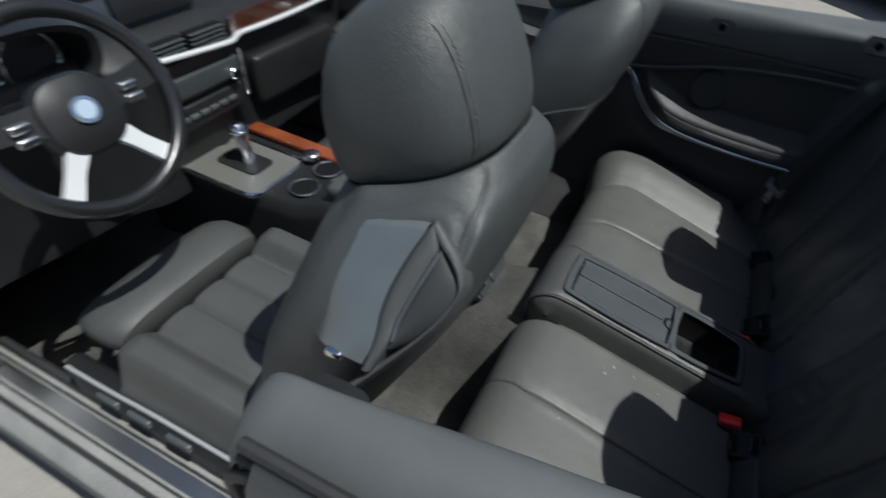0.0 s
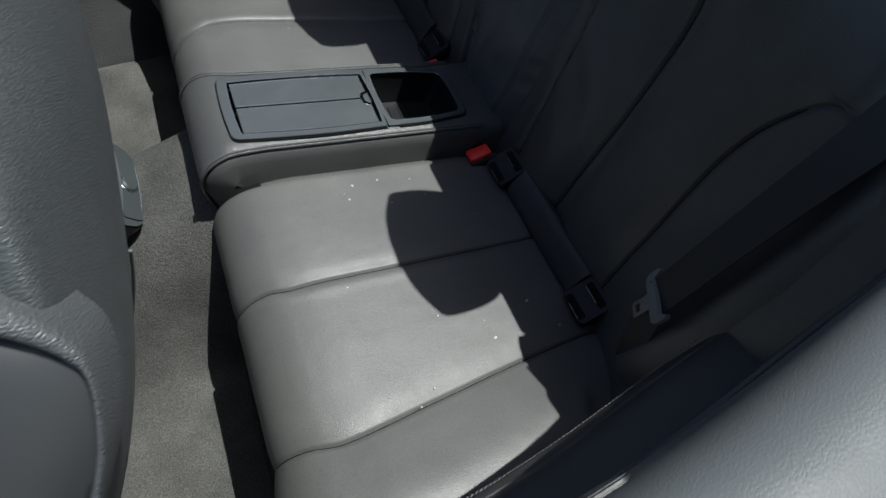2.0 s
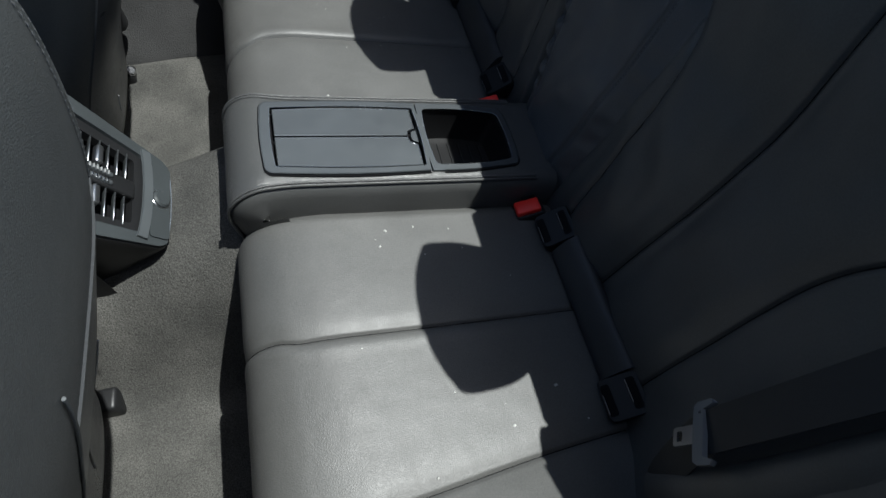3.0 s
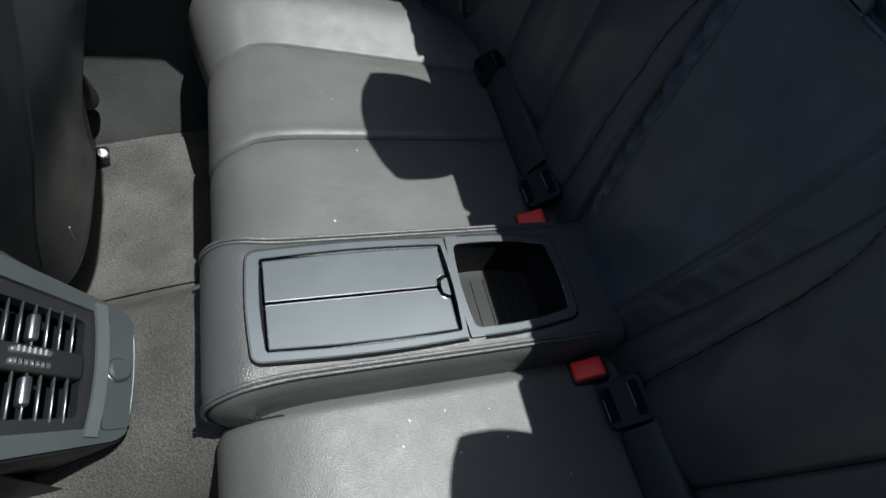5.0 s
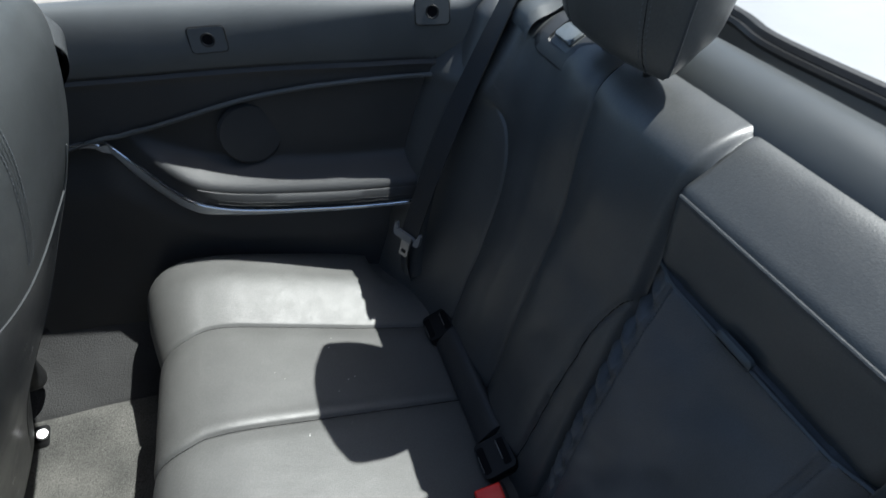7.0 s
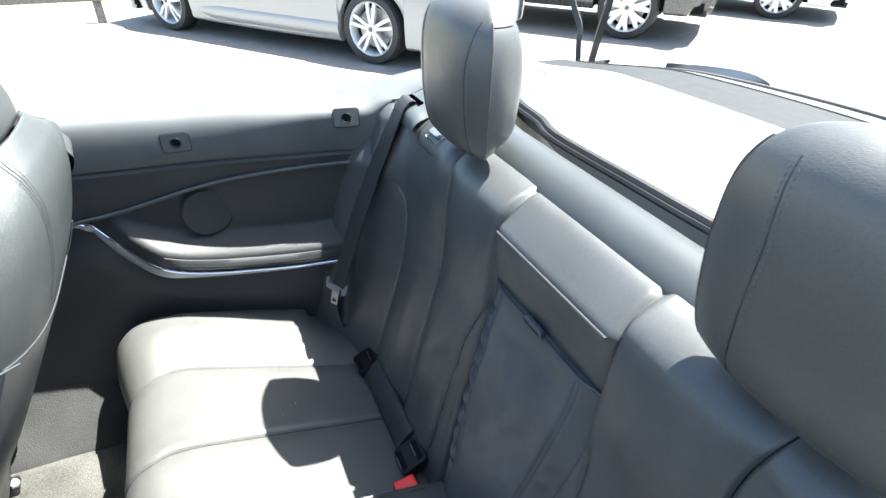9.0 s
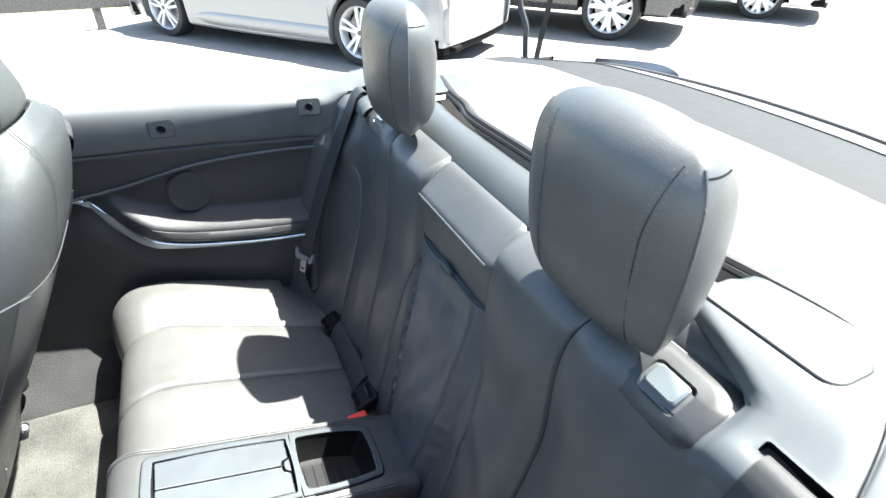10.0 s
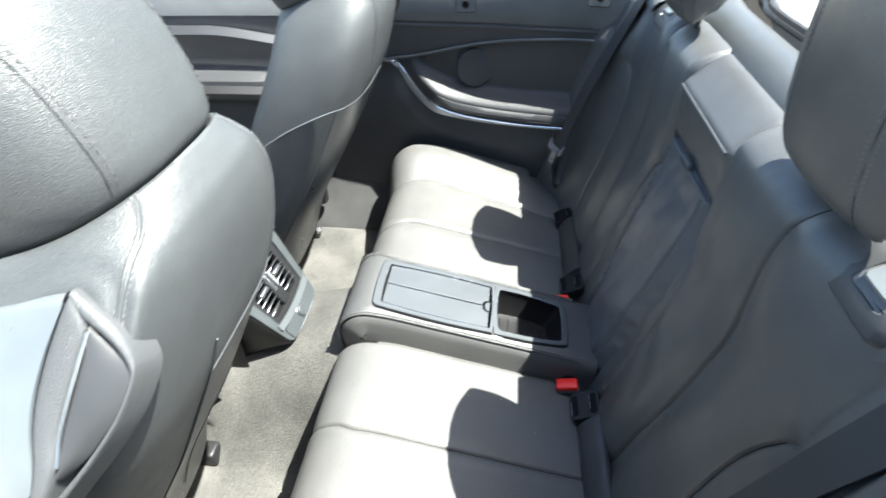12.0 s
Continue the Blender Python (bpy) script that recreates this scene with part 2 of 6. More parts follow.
def ribbon(points, across, width, thick):
    """A flat band along points; across: its sideways direction at each point."""
    rows = []
    pts = [Vector(p) for p in points]
    for i, p in enumerate(pts):
        d = (pts[min(i + 1, len(pts) - 1)] - pts[max(i - 1, 0)]).normalized()
        a = (Vector(across[i]) if isinstance(across[0], (tuple, list, Vector)) else Vector(across)).normalized()
        nrm = d.cross(a).normalized() * thick / 2
        w = a * width / 2
        rows.append([tuple(p - w - nrm), tuple(p + w - nrm), tuple(p + w + nrm), tuple(p - w + nrm)])
    return loft(rows)


def rbox(c, size, r=0.004, turn=None, seg=3):
    bm = bmesh.new()
    bmesh.ops.create_cube(bm, size=1.0)
    bmesh.ops.scale(bm, vec=size, verts=bm.verts[:])
    r = min(r, 0.48 * min(size))
    bmesh.ops.bevel(bm, geom=bm.edges[:], offset=r, segments=seg, profile=0.5, affect="EDGES")
    if turn is not None:
        bmesh.ops.transform(bm, matrix=turn.to_4x4(), verts=bm.verts[:])
    bmesh.ops.translate(bm, vec=c, verts=bm.verts[:])
    return bm


def disc(c, axis, r, h, n=32, bevel=0.0):
    """A short round body about c along axis, with softened rims."""
    axis = Vector(axis).normalized()
    s = axis.orthogonal().normalized()
    t = axis.cross(s)
    prof = [(r - bevel, -h / 2), (r, -h / 2 + bevel), (r, h / 2 - bevel), (r - bevel, h / 2)] if bevel else [(r, -h / 2), (r, h / 2)]
    c = Vector(c)
    return loft([[tuple(c + axis * z + (s * math.cos(2 * math.pi * k / n) + t * math.sin(2 * math.pi * k / n)) * q) for k in range(n)] for q, z in prof])


def plate(outline, thick, frame_):
    """A flat piece: its outline in the first two axes of the frame (a 4x4), thickness along the third."""
    top = [tuple(frame_ @ Vector((u, v, thick / 2))) for u, v in outline]
    low = [tuple(frame_ @ Vector((u, v, -thick / 2))) for u, v in outline]
    n = len(outline)
    return poly(top + low, [tuple(range(n)), tuple(range(2 * n - 1, n - 1, -1))] + [(i, (i + 1) % n, n + (i + 1) % n, n + i) for i in range(n)])


def rounded(w, h, r, n=5, cx=0.0, cy=0.0):
    out = []
    for k, (sx, sy) in enumerate(((1, 1), (-1, 1), (-1, -1), (1, -1))):
        for i in range(n + 1):
            a = math.pi / 2 * (k + i / n)
            out.append((cx + sx * (w / 2 - r) + r * math.cos(a), cy + sy * (h / 2 - r) + r * math.sin(a)))
    return out


def ringplate(outer, inner, thick, frame_):
    """A flat frame between two outlines of equal count."""
    n = len(outer)
    verts = [tuple(frame_ @ Vector((u, v, z))) for z in (thick / 2, -thick / 2) for o in (outer, inner) for u, v in o]
    f = []
    for i in range(n):
        j = (i + 1) % n
        f += [(i, j, n + j, n + i), (2 * n + i, 3 * n + i, 3 * n + j, 2 * n + j), (i, 2 * n + i, 2 * n + j, j), (n + i, n + j, 3 * n + j, 3 * n + i)]
    return poly(verts, f)


def axes(o, u, v):
    """A 4x4 whose first two axes are u and v (made square) at o."""
    u = Vector(u).normalized()
    w = u.cross(Vector(v)).normalized()
    v = w.cross(u)
    return Matrix(((u.x, v.x, w.x, o[0]), (u.y, v.y, w.y, o[1]), (u.z, v.z, w.z, o[2]), (0, 0, 0, 1)))


def stitches(points, length=0.0045, gap=0.0025, r=0.0007):
    """Single stitches along a line, as one mesh."""
    pts = [Vector(p) for p in points]
    run = [0.0]
    for a, b in zip(pts, pts[1:]):
        run.append(run[-1] + (b - a).length)
    out = bmesh.new()
    s = 0.0

    def at(d):
        for k in range(len(pts) - 1):
            if run[k + 1] >= d:
                return pts[k].lerp(pts[k + 1], (d - run[k]) / max(1e-9, run[k + 1] - run[k]))
        return pts[-1]

    verts, faces = [], []
    while s + length < run[-1]:
        a, b = at(s), at(s + length)
        d = (b - a).normalized()
        n1 = d.orthogonal().normalized() * r
        n2 = d.cross(n1).normalized() * r
        k = len(verts)
        mid = (a + b) / 2
        for p, q in ((a, 0.4), (mid, 1.0), (b, 0.4)):
            verts += [tuple(p + (n1 * c + n2 * e) * q) for c, e in ((1, 0), (0, 1), (-1, 0), (0, -1))]
        for i in range(2):
            faces += [(k + 4 * i + j, k + 4 * i + (j + 1) % 4, k + 4 * i + 4 + (j + 1) % 4, k + 4 * i + 4 + j) for j in range(4)]
        s += length + gap
    out.free()
    return poly(verts, faces)


def smooth(t):
    t = min(1.0, max(0.0, t))
    return t * t * (3 - 2 * t)


def curve(x, pts):
    """Reads a smooth line through (x, y) pairs at x."""
    if x <= pts[0][0]:
        return pts[0][1]
    for i in range(len(pts) - 1):
        (a, p), (b, q) = pts[i], pts[i + 1]
        if x <= b:
            p0 = pts[max(0, i - 1)]
            q1 = pts[min(len(pts) - 1, i + 2)]
            m0 = (q - p0[1]) / (b - p0[0])
            m1 = (q1[1] - p) / (q1[0] - a)
            h = b - a
            t = (x - a) / h
            return (2 * t**3 - 3 * t**2 + 1) * p + (t**3 - 2 * t**2 + t) * h * m0 + (-2 * t**3 + 3 * t**2) * q + (t**3 - t**2) * h * m1
    return pts[-1][1]


def span(a, b, n):
    return [a + (b - a) * i / (n - 1) for i in range(n)]


def through_points(pts, n):
    """A smooth line of n points through a few given points."""
    ks = list(range(len(pts)))
    return [tuple(curve(u, [(k, p[i]) for k, p in zip(ks, pts)]) for i in range(3)) for u in span(0, len(pts) - 1, n)]


# ---- ground and distance ----
g = sheet([[(x, y, 0.0) for y in span(-300, 300, 13)] for x in span(-300, 300, 13)], depth=(0, 0, -0.3))
tagged(part("ground", g, ASPHALT), "pale sun-bleached asphalt of an open car park", "ground", kind="structure")


# ---- the car's own shell ----
def y_in(x):
    """Inner face of the side trim, from the middle line, at belt height."""
    return curve(x, [(-2.2, 0.74), (-1.4, 0.785), (-0.66, 0.785), (-0.43, 0.768), (-0.3, 0.757), (-0.2, 0.743), (-0.06, 0.717), (0.05, 0.698), (0.11, 0.677), (0.26, 0.62), (0.41, 0.545)])


SEAM_Z = [(-0.66, 0.80), (-0.55, 0.831), (-0.45, 0.847), (-0.26, 0.888), (-0.08, 0.908), (0.11, 0.914), (0.3, 0.92)]
CHROME_Z = [(-0.60, 0.826), (-0.545, 0.826), (-0.499, 0.775), (-0.436, 0.717), (-0.338, 0.677), (-0.182, 0.660), (-0.016, 0.660), (0.10, 0.664)]
CHROME_H = [(-0.60, 0.010), (-0.545, 0.014), (-0.503, 0.038), (-0.444, 0.031), (-0.341, 0.016), (-0.183, 0.011), (0.0, 0.008), (0.1, 0.008)]


def edge_z(x):
    """Height at which the padded band turns over to its sloping top."""
    return 1.020 + 0.030 * smooth((x + 0.22) / 0.27)


def band_belly(x):
    """Height at which the padded band stands out farthest."""
    return 0.985 + 0.036 * smooth((x + 0.28) / 0.30)


def band_y(x, z):
    """Face of the padded band, a soft curve from its lower seam up to its crest."""
    y0 = y_in(x) - 0.007
    zc = band_belly(x)
    if z < zc:
        return y0 + 0.017 * ((zc - z) / (zc - 0.932)) ** 2
    k = min(1.0, (z - zc) / (1.055 + 0.036 * smooth((x - 0.02) / 0.34) - zc))
    return y0 + (0.797 - y0) * (1 - (1 - k**3) ** (1 / 3))


def trim_y(x, z):
    y = y_in(x)
    zs, zc = curve(x, SEAM_Z), curve(x, CHROME_Z)
    if z > 0.935:
        return band_y(x, z)
    y += 0.004 * smooth((0.935 - z) / 0.012)
    y += 0.016 * smooth((zs - z) / 0.008)
    fade = smooth((x + 0.53) / 0.14) * (1 - smooth((x - 0.02) / 0.10))
    rest = smooth((z - (zc - 0.020)) / 0.020) * (1 - smooth((z - (zc + 0.040)) / 0.05))
    y -= 0.060 * fade * rest
    y -= 0.018 * smooth((zc - 0.02 - z) / 0.10)
    return y


def corner_z(x):
    """Height of the moulded corner behind the seat, at the pad's inner seam."""
    return 1.066 + 0.046 * smooth((x - 0.16) / 0.12)


def side_trim(s, name, label):
    t = thing(name, (-0.25, s * 0.76, 0.3), label, "side trim")
    front = -0.585 if s < 0 else -0.80
    xs = span(front, 0.11, 124)
    zs = span(0.26, 0.945, 116)
    rows = []
    for x in xs:
        r = [(x, s * trim_y(x, z), z) for z in zs]
        r += [(x, s * (trim_y(x, 0.945) + 0.02), 0.945)]
        rows.append(r)
    part("panel", sheet(rows, keep=None), VINYL, t, "black vinyl lower panel")
    # the padded upper band stands 3 mm proud of the panel
    band = []
    lead = -0.582 if s < 0 else -0.66
    for k, x in enumerate([lead - d for d in (0.052, 0.048, 0.038, 0.025, 0.012)] + span(lead, 0.332, 100)):
        fall = (0.10, 0.035, 0.016, 0.006, 0.002)[k] if k < 5 and s < 0 else 0.0
        fall += 0.024 * smooth((-0.30 - x) / 0.28) if s < 0 else 0.0
        up = 0.036 * smooth((x - 0.02) / 0.34)
        y0 = y_in(max(x, lead)) - 0.007
        w = smooth((x - 0.085) / 0.085)
        zo = 1.055 + up
        zi = edge_z(x) + (corner_z(x) + 0.001 - edge_z(x)) * w
        rad = 0.022 - 0.017 * w
        r = [(x, s * (y0 + 0.06 * (z - 0.932)), z - fall * smooth((z - 0.93) / 0.1)) for z in span(0.932, zi - rad, 12)]
        y0 += 0.06 * (zi - rad - 0.932)
        for a in span(15, 80, 7):
            r.append((x, s * (y0 + rad * (1 - math.cos(radians(a)))), zi - fall - rad * (1 - math.sin(radians(a)))))
        for a in span(0.1, 0.95, 9):
            r.append((x, s * (y0 + rad + (0.797 - y0 - rad) * a), zi + (zo - zi) * math.sin(a * math.pi / 2) - fall))
        for a in span(0.1, 1.0, 9):
            r.append((x, s * (0.797 + 0.062 * a), 1.055 + up - fall - 0.034 * a**2.2))
        keep_old = smooth((x - 0.078) / 0.07)
        side = max(x, lead)
        zc = band_belly(side)
        heights = span(0.932, zc - 0.004, 8) + [zc + (zo - zc) * math.sin(math.pi / 2 * k2 / 20.5) for k2 in range(20)]
        crest = [(x, s * band_y(side, z), z - fall * smooth((z - 0.93) / 0.1)) for z in heights]
        r = [tuple(Vector(p).lerp(Vector(q), 1 - keep_old)) for p, q in zip(r[:28], crest)] + r[28:]
        band.append(r)
    part("top_pad", sheet(band, depth=(0, s * 0.004, -0.03)), VINYL_TOP, t, "padded grey-black top band", sharp=70)
    part("window_seal", tube([(x, s * 0.866, 1.022 + 0.03 * smooth((x - 0.02) / 0.34)) for x in span(lead - 0.005, 0.36, 40)], 0.008), RUBBER, t, "black rubber window seal")
    part("piping", tube([(x, s * (trim_y(x, curve(x, SEAM_Z)) - 0.004), curve(x, SEAM_Z)) for x in span(lead + 0.02, 0.06 if s < 0 else 0.125, 60)], 0.0042), VINYL_TOP if s > 0 else VINYL, t, "raised piping")
    part("band_seam", tube([(x, s * (y_in(x) + 0.0075), 0.930) for x in span(lead + 0.02, 0.08, 40)], 0.0030), GROOVE, t)
    strip, edge = [], []
    for x in span(-0.592 if s > 0 else -0.57, 0.09, 80):
        zc, h = curve(x, CHROME_Z), curve(x, CHROME_H)
        y0 = min(trim_y(x, zc + 0.012), trim_y(x, zc - h)) - 0.004
        strip.append([(x, s * (y0 + 0.016), zc - h - 0.004), (x, s * (y0 + 0.003), zc - h), (x, s * (y0 - 0.003), zc - h * 0.5), (x, s * (y0 - 0.002), zc), (x, s * (y0 + 0.014), zc + 0.002)])
        edge.append((x, s * (y0 - 0.001), zc))
    if s > 0:
        part("trim_strip", sheet(strip, depth=(0, s * 0.01, 0)), STRIP_SILVER, t, "satin silver accent strip")
        part("strip_edge", tube(edge, 0.0026), CHROME, t, "bright polished edge")
    # armrest pad with its stitched front roll
    pad = []
    for x in span(-0.40, 0.03, 40):
        zc = curve(x, CHROME_Z)
        y0 = trim_y(x, zc + 0.012)
        f = math.sin(math.pi * min(1, max(0, (x + 0.40) / 0.43))) ** 0.35
        pad.append([(x, s * (y0 + 0.004), zc + 0.008), (x, s * (y0 - 0.009 * f), zc + 0.013), (x, s * (y0 - 0.010 * f), zc + 0.024), (x, s * (y0 - 0.002), zc + 0.033 + 0.003 * f), (x, s * (y0 + 0.022), zc + 0.040 + 0.004 * f), (x, s * (y0 + 0.05), zc + 0.040)])
    part("armrest_pad", sheet(pad), VINYL, t, "stitched leather armrest pad")
    for dz, dy in ((0.0145, 0.0100), (0.0225, 0.0106)):
        part("stitching", stitches([(x, s * (trim_y(x, curve(x, CHROME_Z) + 0.012) - dy), curve(x, CHROME_Z) + dz) for x in span(-0.37, 0.0, 30)], 0.0035, 0.002, 0.0006), THREAD, t)
    # round loudspeaker grille
    c = (-0.284, s * (trim_y(-0.284, 0.81) - 0.006), 0.808)
    ax = Vector((0.12, -s, 0.10))
    sp = part("speaker_grille", disc(c, ax, 0.060, 0.012, 40, 0.005), VINYL, t, "round black speaker grille")
    # two blanking plates with round holes
    for x in (-0.312, 0.053):
        z = 0.996 if x < 0 else 1.026
        o = Vector((x, s * (band_y(x, z) - 0.0006), z))
        u = Vector((1, s * (band_y(x + 0.02, z) - band_y(x - 0.02, z)) / 0.04, 0.03))
        v = Vector((0, s * 0.35 * (band_y(x, z + 0.02) - band_y(x, z - 0.02)), 0.04))
        fr = axes(o, u, v)
        pl = part("hook_plate", join(ringplate(rounded(0.056, 0.040, 0.006), [(0.0105 * math.cos(a), 0.0105 * math.sin(a)) for a in [2 * math.pi * (k + 0.5) / 24 for k in range(24)]], 0.003, fr)), VINYL_TOP, t, "rectangular blanking plate")
        w = Vector((fr[0][2], fr[1][2], fr[2][2]))
        if w.y * s > 0:
            w = -w
        part("hole", disc(o - w * 0.0004, w, 0.0108, 0.0012, 24), GROOVE, pl)
        part("hole_rim", tube([tuple(fr @ Vector((0.0105 * math.cos(a), 0.0105 * math.sin(a), 0))) for a in span(0, 2 * math.pi, 25)[:-1]], 0.0022, 6, True), PLASTIC, pl)
        part("gap", tube([tuple(fr @ Vector((p, q, 0))) for p, q in rounded(0.058, 0.042, 0.007)], 0.0012, 5, True), PLASTIC, pl)
    return t


side_trim(1, "rear_side_trim", "black rear side trim with silver armrest strip and speaker")
side_trim(-1, "rear_side_trim", "black rear side trim beside the open driver's door")


# floor, tunnel and sills
def floor_z(x, y):
    hump = (0.258 + 0.30 * (min(-0.52, max(-0.78, x)) + 0.66)) * math.exp(-((y / 0.205) ** 4)) * smooth((-0.42 - x) / 0.08)
    return 0.205 + hump + 0.012 * noise.noise((x * 4, y * 4, 0.3)) + 0.03 * smooth((abs(y) - 0.55) / 0.1)


fl = sheet([[(x, y, floor_z(x, y)) for y in span(-0.80, 0.80, 81)] for x in span(-2.1, -0.3, 91)], depth=(0, 0, -0.06))
fl_ob = tagged(part("floor", fl, CARPET), "dusty grey carpet floor with a raised tunnel", "carpet", kind="structure")
for s in (1, -1):
    mat_rows = [[(x, s * y, floor_z(x, s * y) + 0.008) for y in span(0.27, 0.652, 26)] for x in span(-1.02, -0.60, 22)]
    tagged(part("floor_mat", sheet(mat_rows, depth=(0, 0, -0.006)), CARPET), "worn grey carpet floor mat in the rear footwell", "floor mat")
rise = [[(x, 0.672 + 0.135 * smooth(k) + 0.004 * noise.noise((x * 9, k * 3, 1.0)), 0.232 + 0.012 * noise.noise((x * 4, 2.7, 0.3)) + 0.21 * k**1.4) for k in span(0, 1, 16)] for x in span(-1.30, -0.50, 40)]
tagged(part("sill_carpet", sheet(rise, depth=(0, 0.02, 0)), CARPET_DARK, fl_ob), "dark carpet rising up the sill")
body = thing("convertible_body", (0.0, 0.0, 0.2), "grey metallic convertible body with its roof folded away", "car body", kind="structure")
for s in (1, -1):
    rows = []
    for x in span(-2.1 if s > 0 else -0.57, 0.95, 40):
        top = 0.872
        e = smooth((x - 0.9) / 0.5)
        rows.append([(x, s * (top - 0.30 * e * (x - 0.9)), 1.012 + 0.03 * smooth((x - 0.02) / 0.34) - 0.03 * e), (x, s * (0.89 - 0.25 * e * (x - 0.9)), 0.99 - 0.03 * e), (x, s * (0.90 - 0.2 * e * (x - 0.9)), 0.93), (x, s * (0.905 - 0.2 * e * (x - 0.9)), 0.72), (x, s * 0.89, 0.50), (x, s * 0.86, 0.30), (x, s * 0.80, 0.22)])
    part("side_panel", sheet(rows, depth=(0, -s * 0.01, 0)), BODY_PAINT, body)
# trunk lid behind the roof cover: a pale lip, a dark edge, and the rear face below
def lid_front(y):
    return 0.962 - 0.19 * (abs(y) / 0.8) ** 2.2


def lid_rear(y):
    return lid_front(y) + 0.090 * (1 - (abs(y) / 0.85) ** 2)


lid_rows = []
for k, z in ((0.06, 1.092), (0.3, 1.094), (0.7, 1.092), (1.0, 1.086), (1.10, 1.070), (1.16, 1.00), (1.2, 0.80), (1.2, 0.55)):
    lid_rows.append([(lid_front(y) + (lid_rear(y) - lid_front(y)) * min(k, 1.0) + 0.25 * max(0.0, k - 1.0), y, z - 0.030 * smooth((abs(y) - 0.50) / 0.32)) for y in span(-0.82, 0.82, 41)])
part("trunk_lid", sheet(lid_rows, depth=(0, 0, -0.02)), SILVER_PAINT, body, "pale painted lip of the trunk lid")
part("lid_gap", tube([(lid_front(y) + 0.001, y, 1.0965 - 0.030 * smooth((abs(y) - 0.50) / 0.32)) for y in span(-0.80, 0.80, 50)], 0.0028, 6), RUBBER, body, "thin dark gap before the trunk lid")
part("lid_edge", tube([(lid_rear(y) + 0.004, y, 1.086 - 0.030 * smooth((abs(y) - 0.50) / 0.32)) for y in span(-0.80, 0.80, 50)], 0.0075, 8), RUBBER, body, "dark rear edge of the trunk lid")
part("lamp_corner", sheet([[(lid_rear(y) + 0.004 + d * math.sin(math.pi * min(1.0, (y - 0.36) / 0.24)), y, 1.088 + 0.010 * d / 0.07) for d in span(0, 0.07, 6)] for y in span(0.36, 0.60, 12)], depth=(0, 0, -0.02)), TINT_GLASS, body, "dark corner of the tail lamp")
# sill under the open driver's door
sill = [[(x, -0.70, 0.30), (x, -0.71, 0.335), (x, -0.735, 0.352), (x, -0.80, 0.352), (x, -0.83, 0.34), (x, -0.86, 0.30), (x, -0.85, 0.20)] for x in span(-2.1, -0.60, 24)]
part("door_sill", sheet(sill, depth=(0, 0, -0.05)), material("dusty beige sill trim", (0.20, 0.198, 0.190), 0.7, grain=0.003, bump=0.4, spots=0.3, speck=0.25), body, "dusty beige door sill")
part("scuff_plate", ribbon([(x, -0.768, 0.3545) for x in span(-2.0, -0.75, 30)], (0, 1, 0), 0.036, 0.003), SATIN, body, "scuffed satin sill plate")
for y, r in ((-0.742, 0.004), (-0.795, 0.0035), (-0.822, 0.007)):
    part("sill_line", tube([(x, y, 0.354 if y > -0.81 else 0.346) for x in span(-2.1, -0.66, 30)], r, 6), RUBBER, body, "black sill lip")
part("kick_panel", sheet([[(x, -0.79 - 0.02 * smooth((z - 0.5) / 0.4), z) for z in span(0.2, 1.02, 14)] for x in span(-2.2, -1.66, 10)], depth=(0, 0.03, 0)), PLASTIC, body, "dark kick panel")
part("firewall", sheet([[(-2.16 + 0.04 * abs(y), y, z) for z in span(0.15, 1.0, 8)] for y in span(-0.82, 0.82, 16)], depth=(-0.03, 0, 0)), PLASTIC, body, "dark footwell wall")
part("sill_seal", tube([(x, -0.715, 0.36) for x in span(-2.1, -0.64, 20)], 0.012), RUBBER, body, "black rubber door seal")
for i, (dy, r, m) in enumerate(((0.0, 0.013, RUBBER), (0.03, 0.006, SATIN), (0.05, 0.007, RUBBER))):
    pts = through_points([(-0.40 - 0.1 * i, -0.845 - dy * 0.4, 0.99), (-0.55, -0.84 - dy * 0.5, 0.975), (-0.625, -0.82 - dy, 0.93), (-0.66, -0.80 - dy, 0.78), (-0.70, -0.78 - dy, 0.50), (-0.75, -0.76 - dy, 0.36)], 30)
    part("pillar_seal" if m is RUBBER else "pillar_trim", tube(pts, r), m, body)
part("door_pillar", loft([superring((-0.60 + dx, -0.80, z), (1, 0, 0), (0, 1, 0), 0.05, 0.065, 4, 20) for dx, z in ((-0.08, 0.3), (-0.05, 0.55), (-0.01, 0.80), (0.03, 0.97))]), PLASTIC, body, "dark door pillar")


# ---- parcel shelf, seal and folded-roof cover ----
shelf = thing("rear_shelf_trim", (0.26, 0.0, 1.0), "grey-black shelf trim behind the rear seats", "shelf trim")
roll = []
for y in span(-0.545, 0.545, 46):
    dx = 0.03 * smooth((abs(y) - 0.32) / 0.2)
    roll.append([(0.200 + dx, y, 1.030), (0.212 + dx, y, 1.068), (0.232 + dx, y, 1.092), (0.258 + dx, y, 1.102), (0.282 + dx, y, 1.100), (0.300 + dx, y, 1.088), (0.312 + dx, y, 1.06)])
part("shelf_roll", sheet(roll), PLASTIC_SHELF, shelf, "smooth rolled shelf edge", sharp=70)
part("shelf_base", rbox((0.265, 0.0, 1.020), (0.15, 1.30, 0.05), 0.01), PLASTIC, shelf, "dark shelf base")
